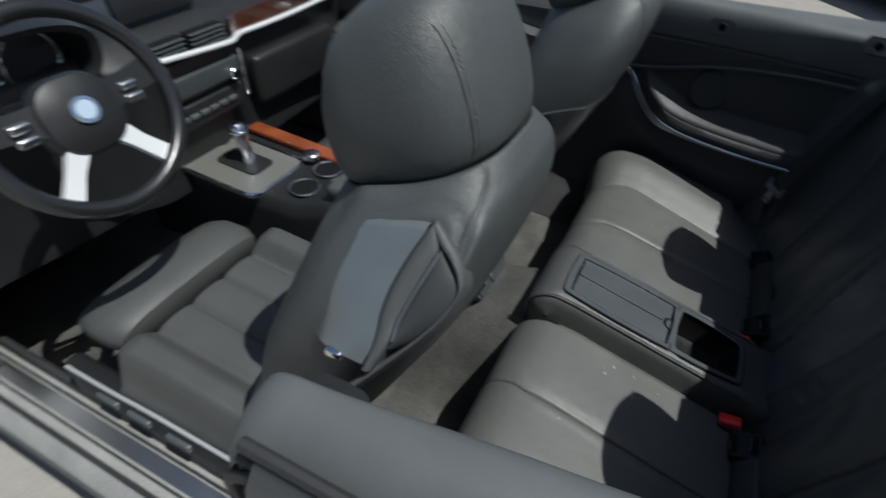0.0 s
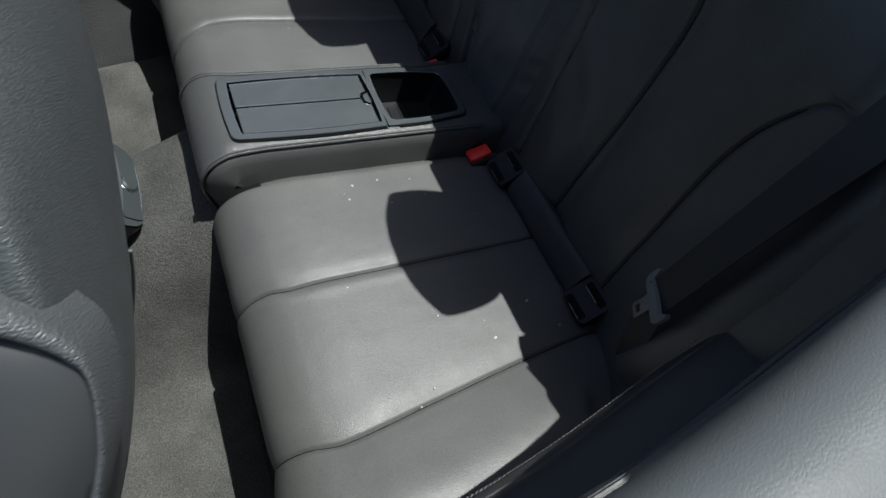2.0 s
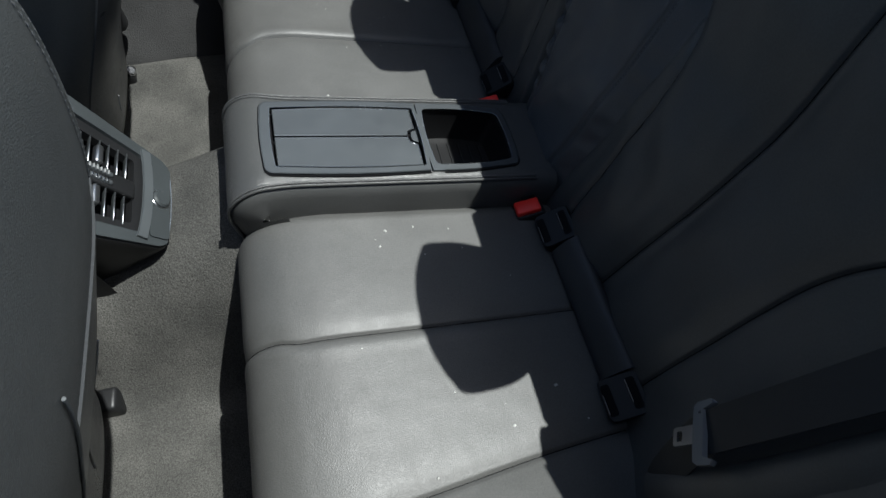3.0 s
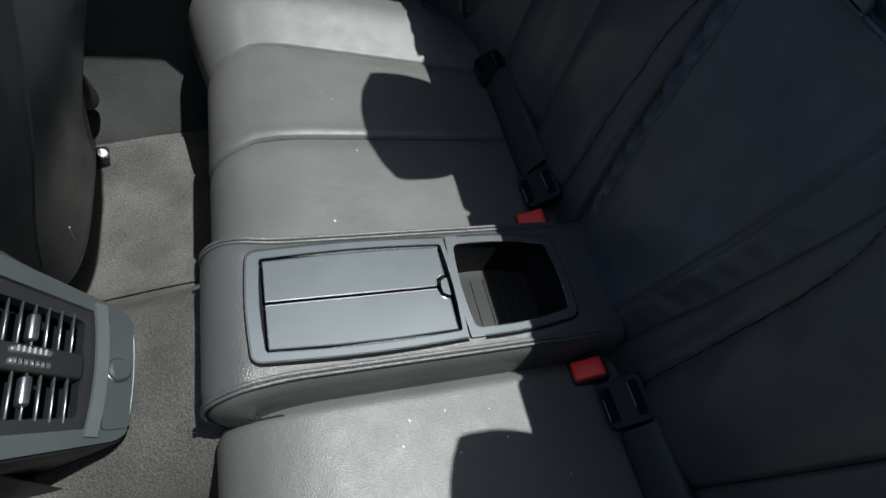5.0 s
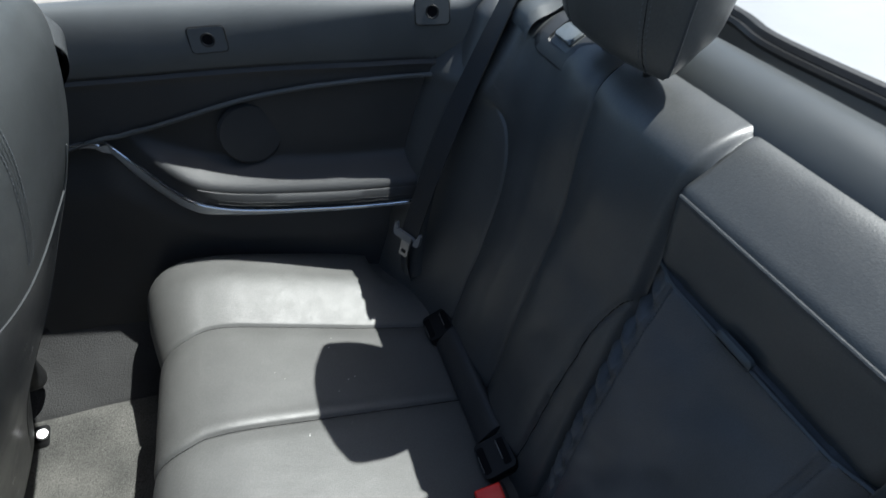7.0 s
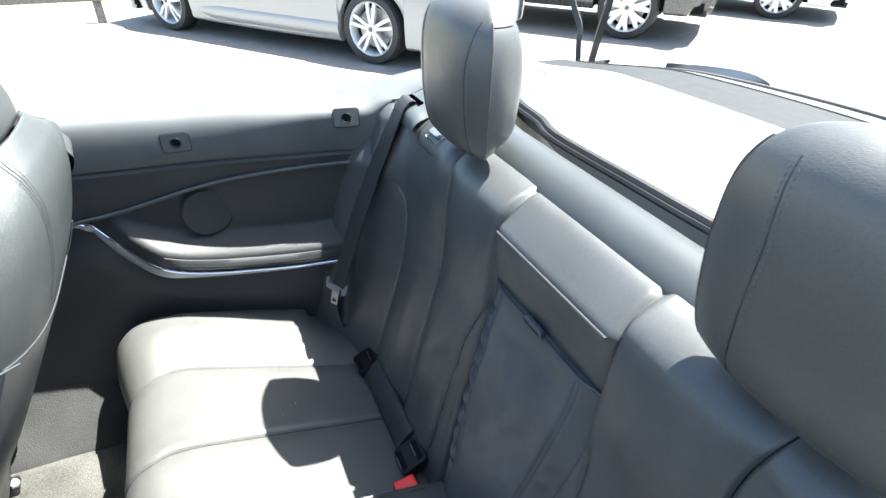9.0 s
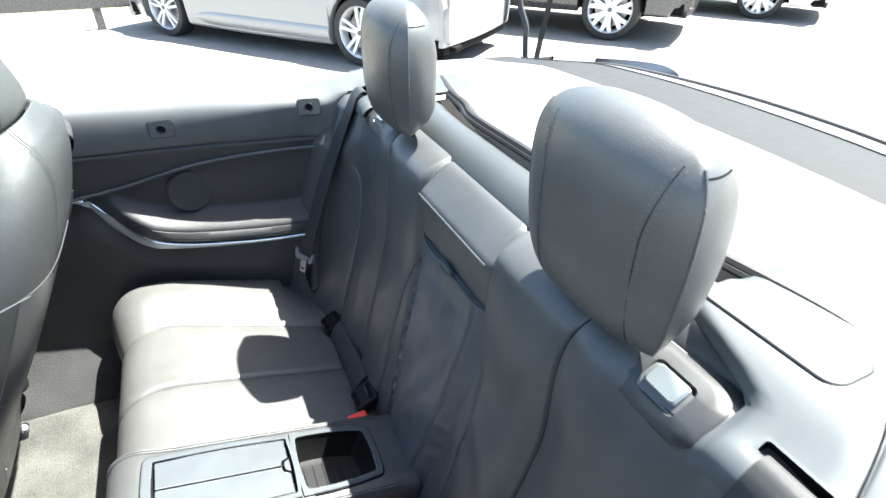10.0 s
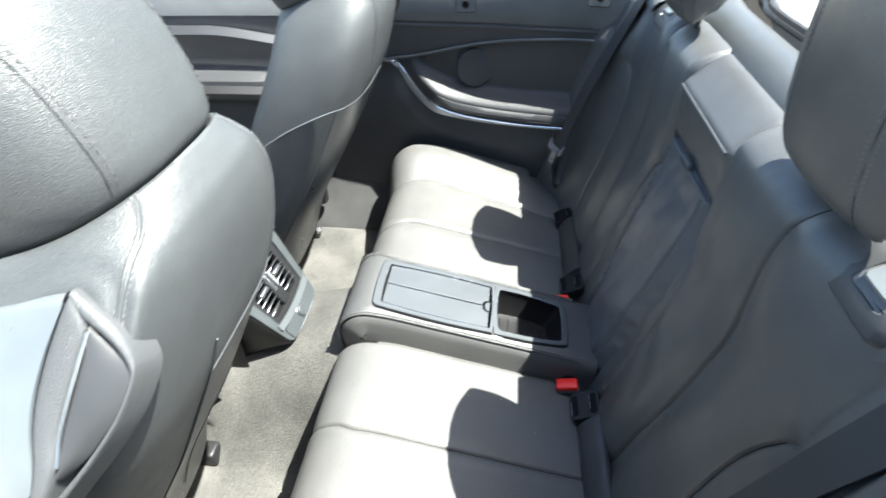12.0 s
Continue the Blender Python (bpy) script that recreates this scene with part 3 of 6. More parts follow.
for s in (1, -1):
    rows = []
    for x in [0.150, 0.151, 0.154, 0.159, 0.166, 0.173] + span(0.18, 0.405, 26):
        y1 = y_in(x) + 0.005
        ya = 0.530 if x < 0.215 else 0.530 - 0.135 * smooth((x - 0.215) / 0.05)
        drop = {0.150: 0.034, 0.151: 0.024, 0.154: 0.014, 0.159: 0.007, 0.166: 0.002}.get(x, 0.0)
        row = []
        for y in span(ya, y1, 26):
            z = corner_z(x) - drop - 0.010 * (1 - smooth((y - ya) / 0.014)) + 0.004 * smooth((y - ya) / 0.03) * smooth((y1 - y) / 0.03) - 0.003 * (1 - smooth((y1 - y) / 0.006))
            row.append((x, s * y, z))
        rows.append(row)
    part("pad_seam", tube([(x, s * (y_in(x) + 0.0005), corner_z(x) - 0.0010) for x in span(0.155, 0.328, 30)], 0.0014, 6), GROOVE, shelf)
    part("corner_trim", sheet(rows, keep=lambda a, b: not (0.179 < a[0] < 0.1905 and 0.568 < abs(a[1]) < 0.640)), PLASTIC_GREY, shelf, "moulded corner trim round the belt slot", sharp=60)
    fr = axes((0.302, s * 0.488, 1.1150), (0, 1, 0), (-1, -0.12 * s, 0))
    cover = part("cover_plate", plate(rounded(0.165, 0.066, 0.018), 0.004, fr), PLASTIC_GREY, shelf, "rounded rectangular speaker cover")
    part("gap", tube([tuple(fr @ Vector((p, q, 0.0012))) for p, q in rounded(0.167, 0.068, 0.019)], 0.0009, 5, True), RUBBER, cover)
    if s < 0:
        rnd = random.Random(4)
        for k in range(9):
            a, b = rnd.uniform(-0.02, 0.02), rnd.uniform(-0.02, 0.02)
            part("scratch", rbox(fr @ Vector((-0.02 + a, b, 0.0022)), (0.0008, rnd.uniform(0.02, 0.05), 0.0006), 0.0002, Matrix.Rotation(0.12, 3, "Z"), 1), SCRATCH, cover)
    # belt slot: dark mouth with a raised lip
    lean = math.atan2(0.046 * 6 * 0.25 * 0.75 / 0.12, 1.0)
    fr = axes((0.1905, s * 0.606, corner_z(0.1905) + 0.0036), (0, 1, 0), (math.cos(lean), 0, math.sin(lean)))
    slot = part("belt_slot", ringplate(rounded(0.082, 0.024, 0.007), rounded(0.074, 0.015, 0.004), 0.0016, fr), PLASTIC_GREY, shelf, "belt guide slot")
    pocket = [[tuple(fr @ Vector((u, v, w))) for u, v in rounded(0.0755, 0.0175, 0.004)] for w in (0.0, 0.012, 0.03)]
    part("slot_mouth", loft(pocket[::-1], cap=False), GROOVE, slot)
SEAL = [(0.365, 0.84, 1.060), (0.345, 0.72, 1.098), (0.335, 0.63, 1.108), (0.338, 0.585, 1.112), (0.366, 0.545, 1.114), (0.360, 0.50, 1.114), (0.335, 0.40, 1.116), (0.325, 0.31, 1.116), (0.306, 0.23, 1.116), (0.308, 0.05, 1.118), (0.318, -0.15, 1.118), (0.352, -0.33, 1.116), (0.376, -0.48, 1.114), (0.372, -0.548, 1.113), (0.330, -0.578, 1.113), (0.326, -0.605, 1.112), (0.332, -0.65, 1.108), (0.340, -0.70, 1.102), (0.352, -0.78, 1.085), (0.365, -0.84, 1.060)]
seal = thing("roof_cover_seal", (0.32, 0.0, 1.1), "black rubber seal round the folded-roof cover", "seal")
line = through_points(SEAL, 130)
slim = [0.0085 - 0.0050 * smooth((abs(p[1]) - 0.50) / 0.07) for p in line]
line = [(p[0], p[1], p[2] - 0.003) for p in line]
part("seal_bead", tube(line, slim), RUBBER, seal)
part("seal_lip", tube([tuple(Vector(p) + Vector((-0.011, 0, -0.004))) for p in line[22:-36]], 0.005, 6), PLASTIC, seal, "thin outer lip")


def deck_front(y):
    return curve(-y, [(-0.84, 0.375), (-0.72, 0.357), (-0.63, 0.347), (-0.585, 0.350), (-0.545, 0.378), (-0.50, 0.372), (-0.40, 0.347), (-0.31, 0.337), (-0.23, 0.318), (-0.05, 0.320), (0.15, 0.330), (0.33, 0.364), (0.48, 0.388), (0.548, 0.384), (0.585, 0.342), (0.65, 0.344), (0.72, 0.352), (0.84, 0.375)])


def deck_z(x, y):
    u = (x - deck_front(y)) / max(0.05, lid_front(y) - deck_front(y))
    return 1.104 + 0.020 * math.sin(math.pi * min(1.0, max(0.0, u))) * (1 - (abs(y) / 0.86) ** 2) - 0.030 * smooth((abs(y) - 0.50) / 0.32) - 0.008 * smooth(u)


def deck_split(y):
    """Line along which the pale cover meets the darker rear panel."""
    return 0.708 - 0.032 * (abs(y) / 0.6) ** 2


def deck_rows(first, last):
    rows_ = []
    for u in span(0, 1, 24):
        rows_.append([])
        for y in span(-0.835, 0.835, 70):
            x = first(y) + (last(y) - first(y)) * u
            rows_[-1].append((x, y, deck_z(x, y)))
    return rows_


cover = thing("roof_cover", (0.5, 0.0, 1.1), "pale grey cover over the folded convertible roof", "tonneau cover")
front_rows = deck_rows(deck_front, deck_split)
part("cover_panel", sheet(front_rows, depth=(0, 0, -0.03)), DECK, cover)
part("rear_panel", sheet(deck_rows(lambda y: deck_split(y) + 0.001, lambda y: lid_front(y) - 0.003), depth=(0, 0, -0.03)), LID_PAINT, cover, "dull grey rear panel of the roof cover")
part("cover_hem", tube([tuple(Vector(p) + Vector((0.006, 0, 0.001))) for p in front_rows[0][9:-9]], 0.003, 6), DECK, cover, "stitched front hem")
for s in (1, -1):
    gap_line = [(0.334, 0.592), (0.38, 0.586), (0.43, 0.581), (0.47, 0.578), (0.495, 0.581), (0.515, 0.592), (0.54, 0.625), (0.56, 0.68), (0.57, 0.75)]
    part("flap_gap", tube([(x, s * y, deck_z(x, y) + 0.0004) for x, y, _ in through_points([(p, q, 0) for p, q in gap_line], 40)], 0.0017, 6), RUBBER, cover, "thin gap round the roof linkage flap")

# ---- rear seat ----
rear = thing("rear_seat", (-0.2, 0.0, 0.25), "black leather rear bench of a convertible with two headrests", "car seat")


def cush_z(x):
    return 0.455 - 0.27 * (x + 0.135)


def cushion(s):
    path = [(x, cush_z(x), 0.26, 0.966) for x in span(0.035, -0.373, 70)]
    for r, first, last, count in ((0.30, 75.5, 90.0, 16), (0.095, 91.5, 186.0, 28)):
        x0, z0 = path[-1][:2]
        a0 = math.radians(74.9 if r > 0.2 else 90.0)
        cx, czr = x0 - r * math.cos(a0), z0 - r * math.sin(a0)
        for a in span(first, last, count):
            ca, sa = math.cos(radians(a)), math.sin(radians(a))
            path.append((cx + r * ca, czr + r * sa, ca, sa))
    path += [(cx - r - 0.002 + 0.03 * t, czr - 0.02 - 0.17 * t, -1.0, 0.0) for t in span(0.05, 1, 8)]

    def fracs(n):
        return [0.5 - 0.5 * math.cos(math.pi * k / n) * (0.75 + 0.25 * abs(math.cos(math.pi * k / n))) for k in range(n)]

    rows = []
    for x, z, nx, nz in path:
        f = smooth((-x - 0.30) / 0.20)
        seam2 = curve(x, [(-0.55, 0.545), (-0.49, 0.552), (-0.43, 0.564), (-0.3, 0.552), (-0.14, 0.535), (0.02, 0.524)]) + (0.013 if s < 0 else 0.0)
        seam1 = curve(x, [(-0.55, 0.318), (-0.48, 0.322), (-0.44, 0.330), (0.02, 0.333)])
        cols = []
        for a, b, n in ((0.098, seam1, 56), (seam1, seam2, 50), (seam2, 0.712, 34)):
            cols += [(a + (b - a) * k, 0.0) for k in fracs(n)]
        cols += [(0.712 + 0.055 * math.sin(radians(a)), 0.055 * (1 - math.cos(radians(a)))) for a in span(0, 88, 14)] + [(0.767, 0.12), (0.764, 0.20)]
        row = []
        for y, drop in cols:
            off = 0.0
            for sm in (seam1, seam2):
                d = y - sm
                off -= 0.0050 * math.exp(-((d / 0.0030) ** 2)) + 0.004 * math.exp(-((d / 0.018) ** 2))
            off += 0.003 * math.exp(-(((y - seam1 - 0.012) / 0.012) ** 2))
            off -= 0.014 * (1 - smooth((y - 0.098) / 0.03))
            off += 0.034 * smooth((y - seam2 + 0.01) / 0.13)
            off += 0.0006 * noise.noise((x * 14, y * s * 14, 1.7)) + 0.0003 * noise.noise((x * 50, y * s * 50, 4.1))
            back = 0.095 * smooth((y - 0.54) / 0.20) * smooth((x + 0.12) / 0.12)
            corner = -0.012 * f * smooth((y - 0.62) / 0.13)
            row.append((x + nx * off * 0.6 + corner - back, s * y, z + nz * off - drop))
        rows.append(row)
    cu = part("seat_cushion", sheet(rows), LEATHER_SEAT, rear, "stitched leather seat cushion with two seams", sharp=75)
    for k in (56, 106):
        part("seam", tube([r[k] for r in rows[4:106]], 0.0008, 6), GROOVE, cu)
    return cu


for s in (1, -1):
    cushion(s)


# centre tray between the cushions
def tray_z(x):
    return 0.590 - 0.255 * (x + 0.433)


TRAY = [(x, tray_z(x), 0.247, 0.969) for x in span(0.04, -0.453, 70)]
for a in span(78, 184, 18):
    TRAY.append((-0.468 + 0.060 * math.cos(radians(a)), tray_z(-0.4532) - 0.0581 + 0.060 * math.sin(radians(a)), math.cos(radians(a)), math.sin(radians(a))))
TRAY += [(-0.528 + 0.02 * t, tray_z(-0.4532) - 0.07 - 0.15 * t, -1.0, 0.0) for t in span(0.1, 1, 6)]


def tray_half(x):
    return 0.106 + 0.010 * smooth((-x - 0.40) / 0.12)


rows = []
for x, z, nx, nz in TRAY:
    w = tray_half(x)
    prof = [(-w - 0.006, -0.09), (-w - 0.004, -0.05), (-w, -0.022), (-w + 0.004, -0.010), (-w + 0.012, -0.003), (-w + 0.022, 0.0)]
    prof += [(y, 0.0015) for y in span(-0.078, 0.078, 27)]
    prof += [(-a, b) for a, b in prof[5::-1]]
    rows.append([(x + nx * d, y, z + nz * d) for y, d in prof])
tray = part("centre_tray", sheet(rows, keep=lambda a, b: not (-0.446 < a[0] < -0.03 and -0.446 < b[0] < -0.03 and abs(a[1]) < 0.067 and abs(b[1]) < 0.067)), LEATHER_TRAY, rear, "raised leather centre console with double stitching", sharp=70)
for s in (1, -1):
    for off, r in ((0.0905, 0.0026), (0.0965, 0.0024)):
        part("piping", tube([(x + nx * 0.0005, s * (off + tray_half(x) - 0.106), z + nz * -0.001) for x, z, nx, nz in TRAY[::2] if x < 0.0], r), LEATHER_TRAY, tray)
    part("stitching", stitches([(x + nx * 0.0026, s * (0.0935 + tray_half(x) - 0.106), z + nz * 0.0015) for x, z, nx, nz in TRAY if x < -0.01], 0.0035, 0.002, 0.0008), THREAD, tray)
SLOPE = axes((-0.24, 0.0, tray_z(-0.24) + 0.002), (1, 0, -0.255), (0, 1, 0))


def tray_outline(x0, x1, w0, w1, r0, r1=None, n=6):
    """A rounded, slightly bowed outline in the tray's plane; x0, x1 count from its middle."""
    r1 = r0 if r1 is None else r1
    out = []
    for cx, cy, a0, r in ((x1 - r1, w1 - r1, 0, r1), (x0 + r0, w0 - r0, 90, r0), (x0 + r0, -w0 + r0, 180, r0), (x1 - r1, -w1 + r1, 270, r1)):
        for i in range(n + 1):
            a = radians(a0 + 90 * i / n)
            out.append((cx + r * math.cos(a), cy + r * math.sin(a)))
        if a0 in (0, 180):
            for i in range(1, 8):
                t = i / 8 if a0 == 0 else 1 - i / 8
                side = w1 + (w0 - w1) * t + 0.004 * math.sin(math.pi * t)
                out.append((x1 - r1 + (x0 + r0 - x1 + r1) * t, side if a0 == 0 else -side))
        else:
            for i in range(1, 4):
                t = i / 4
                w = w0 - r0 if a0 == 90 else w1 - r1
                out.append((x0 - 0.003 * math.sin(math.pi * t) if a0 == 90 else x1 + 0.003 * math.sin(math.pi * t), w * (1 - 2 * t) * (1 if a0 == 90 else -1)))
    return out


FRAME_FRONT = tray_outline(-0.222, 0.047, 0.0765, 0.0785, 0.014, 0.001)
FRAME_REAR = tray_outline(0.0505, 0.220, 0.0785, 0.069, 0.001, 0.018)
part("tray_frame_front", ringplate(FRAME_FRONT, tray_outline(-0.206, 0.042, 0.0645, 0.0675, 0.005), 0.009, SLOPE), LACQUER, tray, "satin anthracite frame")
part("tray_frame_rear", ringplate(FRAME_REAR, tray_outline(0.058, 0.208, 0.0660, 0.057, 0.012), 0.0088, SLOPE), LACQUER, tray, "satin anthracite frame")
start = max(i for i, p in enumerate(FRAME_REAR) if p[0] < 0.053) + 1
for o in ([p for p in FRAME_FRONT if p[0] < 0.0465], [p for p in FRAME_REAR[start:] + FRAME_REAR[:start] if p[0] > 0.053]):
    part("frame_joint", tube([tuple(SLOPE @ Vector((0.001 + u * 1.006, v * 1.02, 0.0008))) for u, v in o], 0.0014, 6), GROOVE, tray)
    part("frame_edge", tube([tuple(SLOPE @ Vector((u * 0.995, v * 0.985, 0.0040))) for u, v in o], 0.0011, 6), LACQUER, tray, "rounded satin edge")
# a pale line paints the highlight on each frame's inner lip
for o in (tray_outline(-0.206, 0.042, 0.0645, 0.0675, 0.005), tray_outline(0.058, 0.208, 0.0660, 0.057, 0.012)):
    part("frame_lip", tube([tuple(SLOPE @ Vector((u, v, 0.0040))) for u, v in o], 0.0008, 6, True), EDGE, tray, "highlight line on the inner lip")
low = SLOPE @ Matrix.Translation((0, 0, -0.0015))
for s in (1, -1):
    o = [(-0.2015, s * 0.0022), (-0.2015, s * 0.0605), (-0.12, s * 0.0645), (-0.04, s * 0.0656), (0.0365, s * 0.0640)]
    o += [(0.0365, s * 0.0185), (0.030, s * 0.0170), (0.0235, s * 0.0125), (0.0215, s * 0.0022)]
    part("cup_holder_lid", plate(o if s < 0 else o[::-1], 0.007, low), LACQUER, tray, "satin flap over a cup holder")
# a pale outline stands in for the highlight on the lids' rounded edges
for s in (1, -1):
    o = [(-0.2008, s * 0.0028), (-0.2008, s * 0.0598), (-0.12, s * 0.0638), (-0.04, s * 0.0649), (0.0358, s * 0.0633), (0.0358, s * 0.0190), (0.0298, s * 0.0175), (0.0230, s * 0.0130), (0.0210, s * 0.0028)]
    part("lid_edge", tube([tuple(low @ Vector((u, v, 0.0036))) for u, v in o], 0.0009, 5, True), EDGE, tray, "highlight line round the lid edge")
part("lid_pit", plate(tray_outline(-0.208, 0.044, 0.066, 0.069, 0.005), 0.002, SLOPE @ Matrix.Translation((0, 0, -0.0125))), GROOVE, tray)
part("latch", plate([(0.0275, -0.0005), (0.029, 0.009), (0.034, 0.0125), (0.0385, 0.0135), (0.0385, -0.0135), (0.034, -0.0125), (0.029, -0.009)], 0.008, low), LACQUER, tray, "finger latch")
top_o, bot_o = tray_outline(0.058, 0.208, 0.0660, 0.057, 0.012), tray_outline(0.070, 0.196, 0.054, 0.046, 0.014)
part("storage_bin", loft([[tuple(SLOPE @ Vector((u, v, 0.002))) for u, v in top_o], [tuple(SLOPE @ Vector((u, v, -0.01))) for u, v in top_o], [tuple(SLOPE @ Vector((u, v, -0.062))) for u, v in bot_o], [tuple(SLOPE @ Vector((0.13 + (u - 0.13) * 0.97, v * 0.96, -0.066))) for u, v in bot_o]][::-1], cap=False), ANCHOR, tray, "open black storage bin")
part("bin_floor", plate(bot_o, 0.004, SLOPE @ Matrix.Translation((0, 0, -0.065))), ANCHOR, tray, "ridged rubber bin mat")
for k in range(6):
    part("mat_ridge", tube([tuple(SLOPE @ Vector((0.080 + 0.021 * k, v, -0.0625))) for v in span(-0.038, 0.038, 4)], 0.0015, 6), ANCHOR, tray)


# backrests
def back_x(z):
    return 0.03 + 0.26 * (z - 0.43)


def back_path():
    p = [(back_x(z), z, -0.968, 0.252) for z in span(0.34, 1.018, 110)]
    cx, czr, r = back_x(1.018) + 0.046, 1.018 - 0.010, 0.048
    for a in span(168, 92, 14):
        p.append((cx + r * math.cos(radians(a)), czr + r * math.sin(radians(a)), math.cos(radians(a)), math.sin(radians(a))))
    p += [(cx + 0.012, czr + r - 0.001, 0.1, 1.0), (cx + 0.020, czr + r - 0.012, 0.7, 0.7), (cx + 0.022, czr - 0.02, 1, 0)]
    return p


def flap_half(z):
    """Half width of the slack leather flap between the backrests."""
    return curve(z, [(0.34, 0.098), (0.49, 0.112), (0.66, 0.134), (0.83, 0.147), (0.92, 0.147)])


def strip_y(z):
    """Curved seam of the narrow strip beside the flap."""
    return curve(z, [(0.34, 0.172), (0.50, 0.172), (0.69, 0.177), (0.77, 0.173), (0.82, 0.160), (0.85, 0.143), (0.87, 0.128)])


def backrest(s):
    rows = []
    for x, z, nx, nz in back_path():
        seam_b = curve(z, [(0.40, 0.490), (0.60, 0.487), (0.70, 0.486), (0.78, 0.490), (0.845, 0.509), (0.895, 0.545), (0.93, 0.62), (1.1, 0.9)])
        seam_a = curve(z, [(0.40, 0.310), (0.50, 0.315), (0.60, 0.322), (0.76, 0.331), (0.91, 0.331), (1.0, 0.332), (1.06, 0.345), (1.10, 0.36)])
        top = smooth((z - 0.90) / 0.14)
        sb = min(seam_b, 0.70)
        cols = []
        inner = flap_half(z) - 0.008
        for p, q, n in ((inner, seam_a, 64), (seam_a, sb, 60), (sb, 0.745, 36)):
            cols += [p + (q - p) * (0.5 - 0.5 * math.cos(math.pi * k / n) * (0.75 + 0.25 * abs(math.cos(math.pi * k / n)))) for k in range(n)]
        cols.append(0.745)
        row = []
        for y in cols:
            off = 0.0
            for sm, k in ((seam_a, 1.0), (seam_b, 0.8)):
                d = y - sm
                k *= 1 - smooth((sm - 0.548) / 0.02)
                off -= k * (0.0050 * math.exp(-((d / 0.0032) ** 2)) + 0.006 * math.exp(-((d / 0.022) ** 2)))
            off += 0.012 * math.sin(math.pi * min(1, max(0, (y - 0.145) / 0.195))) * (1 - top)
            off -= 0.016 * (1 - smooth((y - inner) / 0.018)) ** 2
            off -= (0.0055 * math.exp(-(((y - strip_y(z)) / 0.0030) ** 2)) + 0.003 * math.exp(-(((y - strip_y(z)) / 0.012) ** 2))) * smooth((0.868 - z) / 0.02)
            off += 0.012 * smooth((y - seam_a) / 0.08) * (1 - top)
            off += 0.038 * smooth((z - 0.80) / 0.22) * (1 - 0.45 * smooth((y - 0.36) / 0.10)) * (1 - smooth((y - 0.55) / 0.09))
            off += 0.0030 * noise.noise((y * s * 9, z * 9, 2.2)) * (1 - top) + 0.0010 * noise.noise((y * s * 40, z * 22, 7.7))
            wr = math.sin((z * 30 + y * 46) + 2 * noise.noise((y * 6, z * 6, 9.0)))
            off += 0.0024 * wr * math.exp(-(((y - 0.22) / 0.08) ** 2)) * math.exp(-(((z - 0.72) / 0.16) ** 2))
            off += 0.007 * smooth((y - 0.556 + 0.10 * max(0.0, z - 0.9)) / 0.006) * smooth((z - 0.89) / 0.03)
            wing = 0.095 * smooth((y - 0.50) / 0.24) * (1 - 0.55 * top)
            if y > 0.53 and z > 1.0:
                off -= 0.012 * smooth((y - 0.57) / 0.06) * smooth((z - 1.0) / 0.06)
            row.append((x + nx * off - wing, s * y, z + nz * off * (1 - 0.55 * smooth((z - 1.0) / 0.05))))
        rows.append(row)
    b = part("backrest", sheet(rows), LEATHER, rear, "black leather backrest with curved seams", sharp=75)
    part("seam", tube([r[64] for r in rows[8:118]], 0.0009, 6), GROOVE, b)
    part("seam", tube([r[124] for r in rows[8:86]], 0.0009, 6), GROOVE, b)
    arc = []
    for r in rows[8:90]:
        if r[0][2] < 0.845:
            want = strip_y(r[0][2])
            for p, q in zip(r[:64], r[1:65]):
                if abs(p[1]) <= want < abs(q[1]):
                    arc.append(tuple(Vector(p).lerp(Vector(q), (want - abs(p[1])) / (abs(q[1]) - abs(p[1])))))
    part("strip_seam", tube(arc, 0.0008, 6), GROOVE, b)
    roll_ = []
    for k, (x, y, z) in enumerate(through_points([(0.150, 0.652, 1.058), (0.135, 0.653, 1.010), (0.100, 0.655, 0.92), (0.062, 0.656, 0.80), (0.020, 0.652, 0.66), (-0.005, 0.640, 0.56), (-0.012, 0.630, 0.50)], 36)):
        f = math.sqrt(min(1.0, 0.08 + k / 3.0))
        roll_.append(superring((x + 0.005, s * (y + 0.007), z), (0, 1, 0), (1, 0, 0.25), 0.036 * f, 0.026 * f, 2.5, 24))
    part("side_roll", loft(roll_), LEATHER, rear, "ribbed leather side roll")
    # release bezel and button beside the headrest, bent round the top edge
    def bent(u, v, w):
        a = radians(132) - v / 0.069
        return (0.229 + (0.069 + w) * math.cos(a), s * (0.464 + u), 1.008 + (0.0575 + w) * math.sin(a))

    bez = part("bezel", loft([[bent(u, v, w) for u, v in rounded(a, bb, rr, 8)] for a, bb, rr, w in ((0.126, 0.094, 0.030, -0.006), (0.126, 0.094, 0.030, 0.0030), (0.118, 0.086, 0.027, 0.0055), (0.090, 0.066, 0.020, 0.0050), (0.058, 0.044, 0.008, 0.0046), (0.054, 0.040, 0.007, -0.002))], cap=False), PLASTIC_LEVER, rear, "moulded headrest bezel")
    part("recess", loft([[bent(u, v, w) for u, v in rounded(0.058, 0.044, 0.006)] for w in (-0.004, 0.0012)]), GROOVE, bez)
    part("release_button", loft([[bent(u, v + 0.004, w + 0.05 * (0.012 - v) * (w > 0)) for u, v in rounded(a, bb, 0.005)] for a, bb, w in ((0.046, 0.028, -0.003), (0.046, 0.028, 0.0050), (0.041, 0.023, 0.0075))]), PLASTIC_CAP, bez, "worn grey release button")
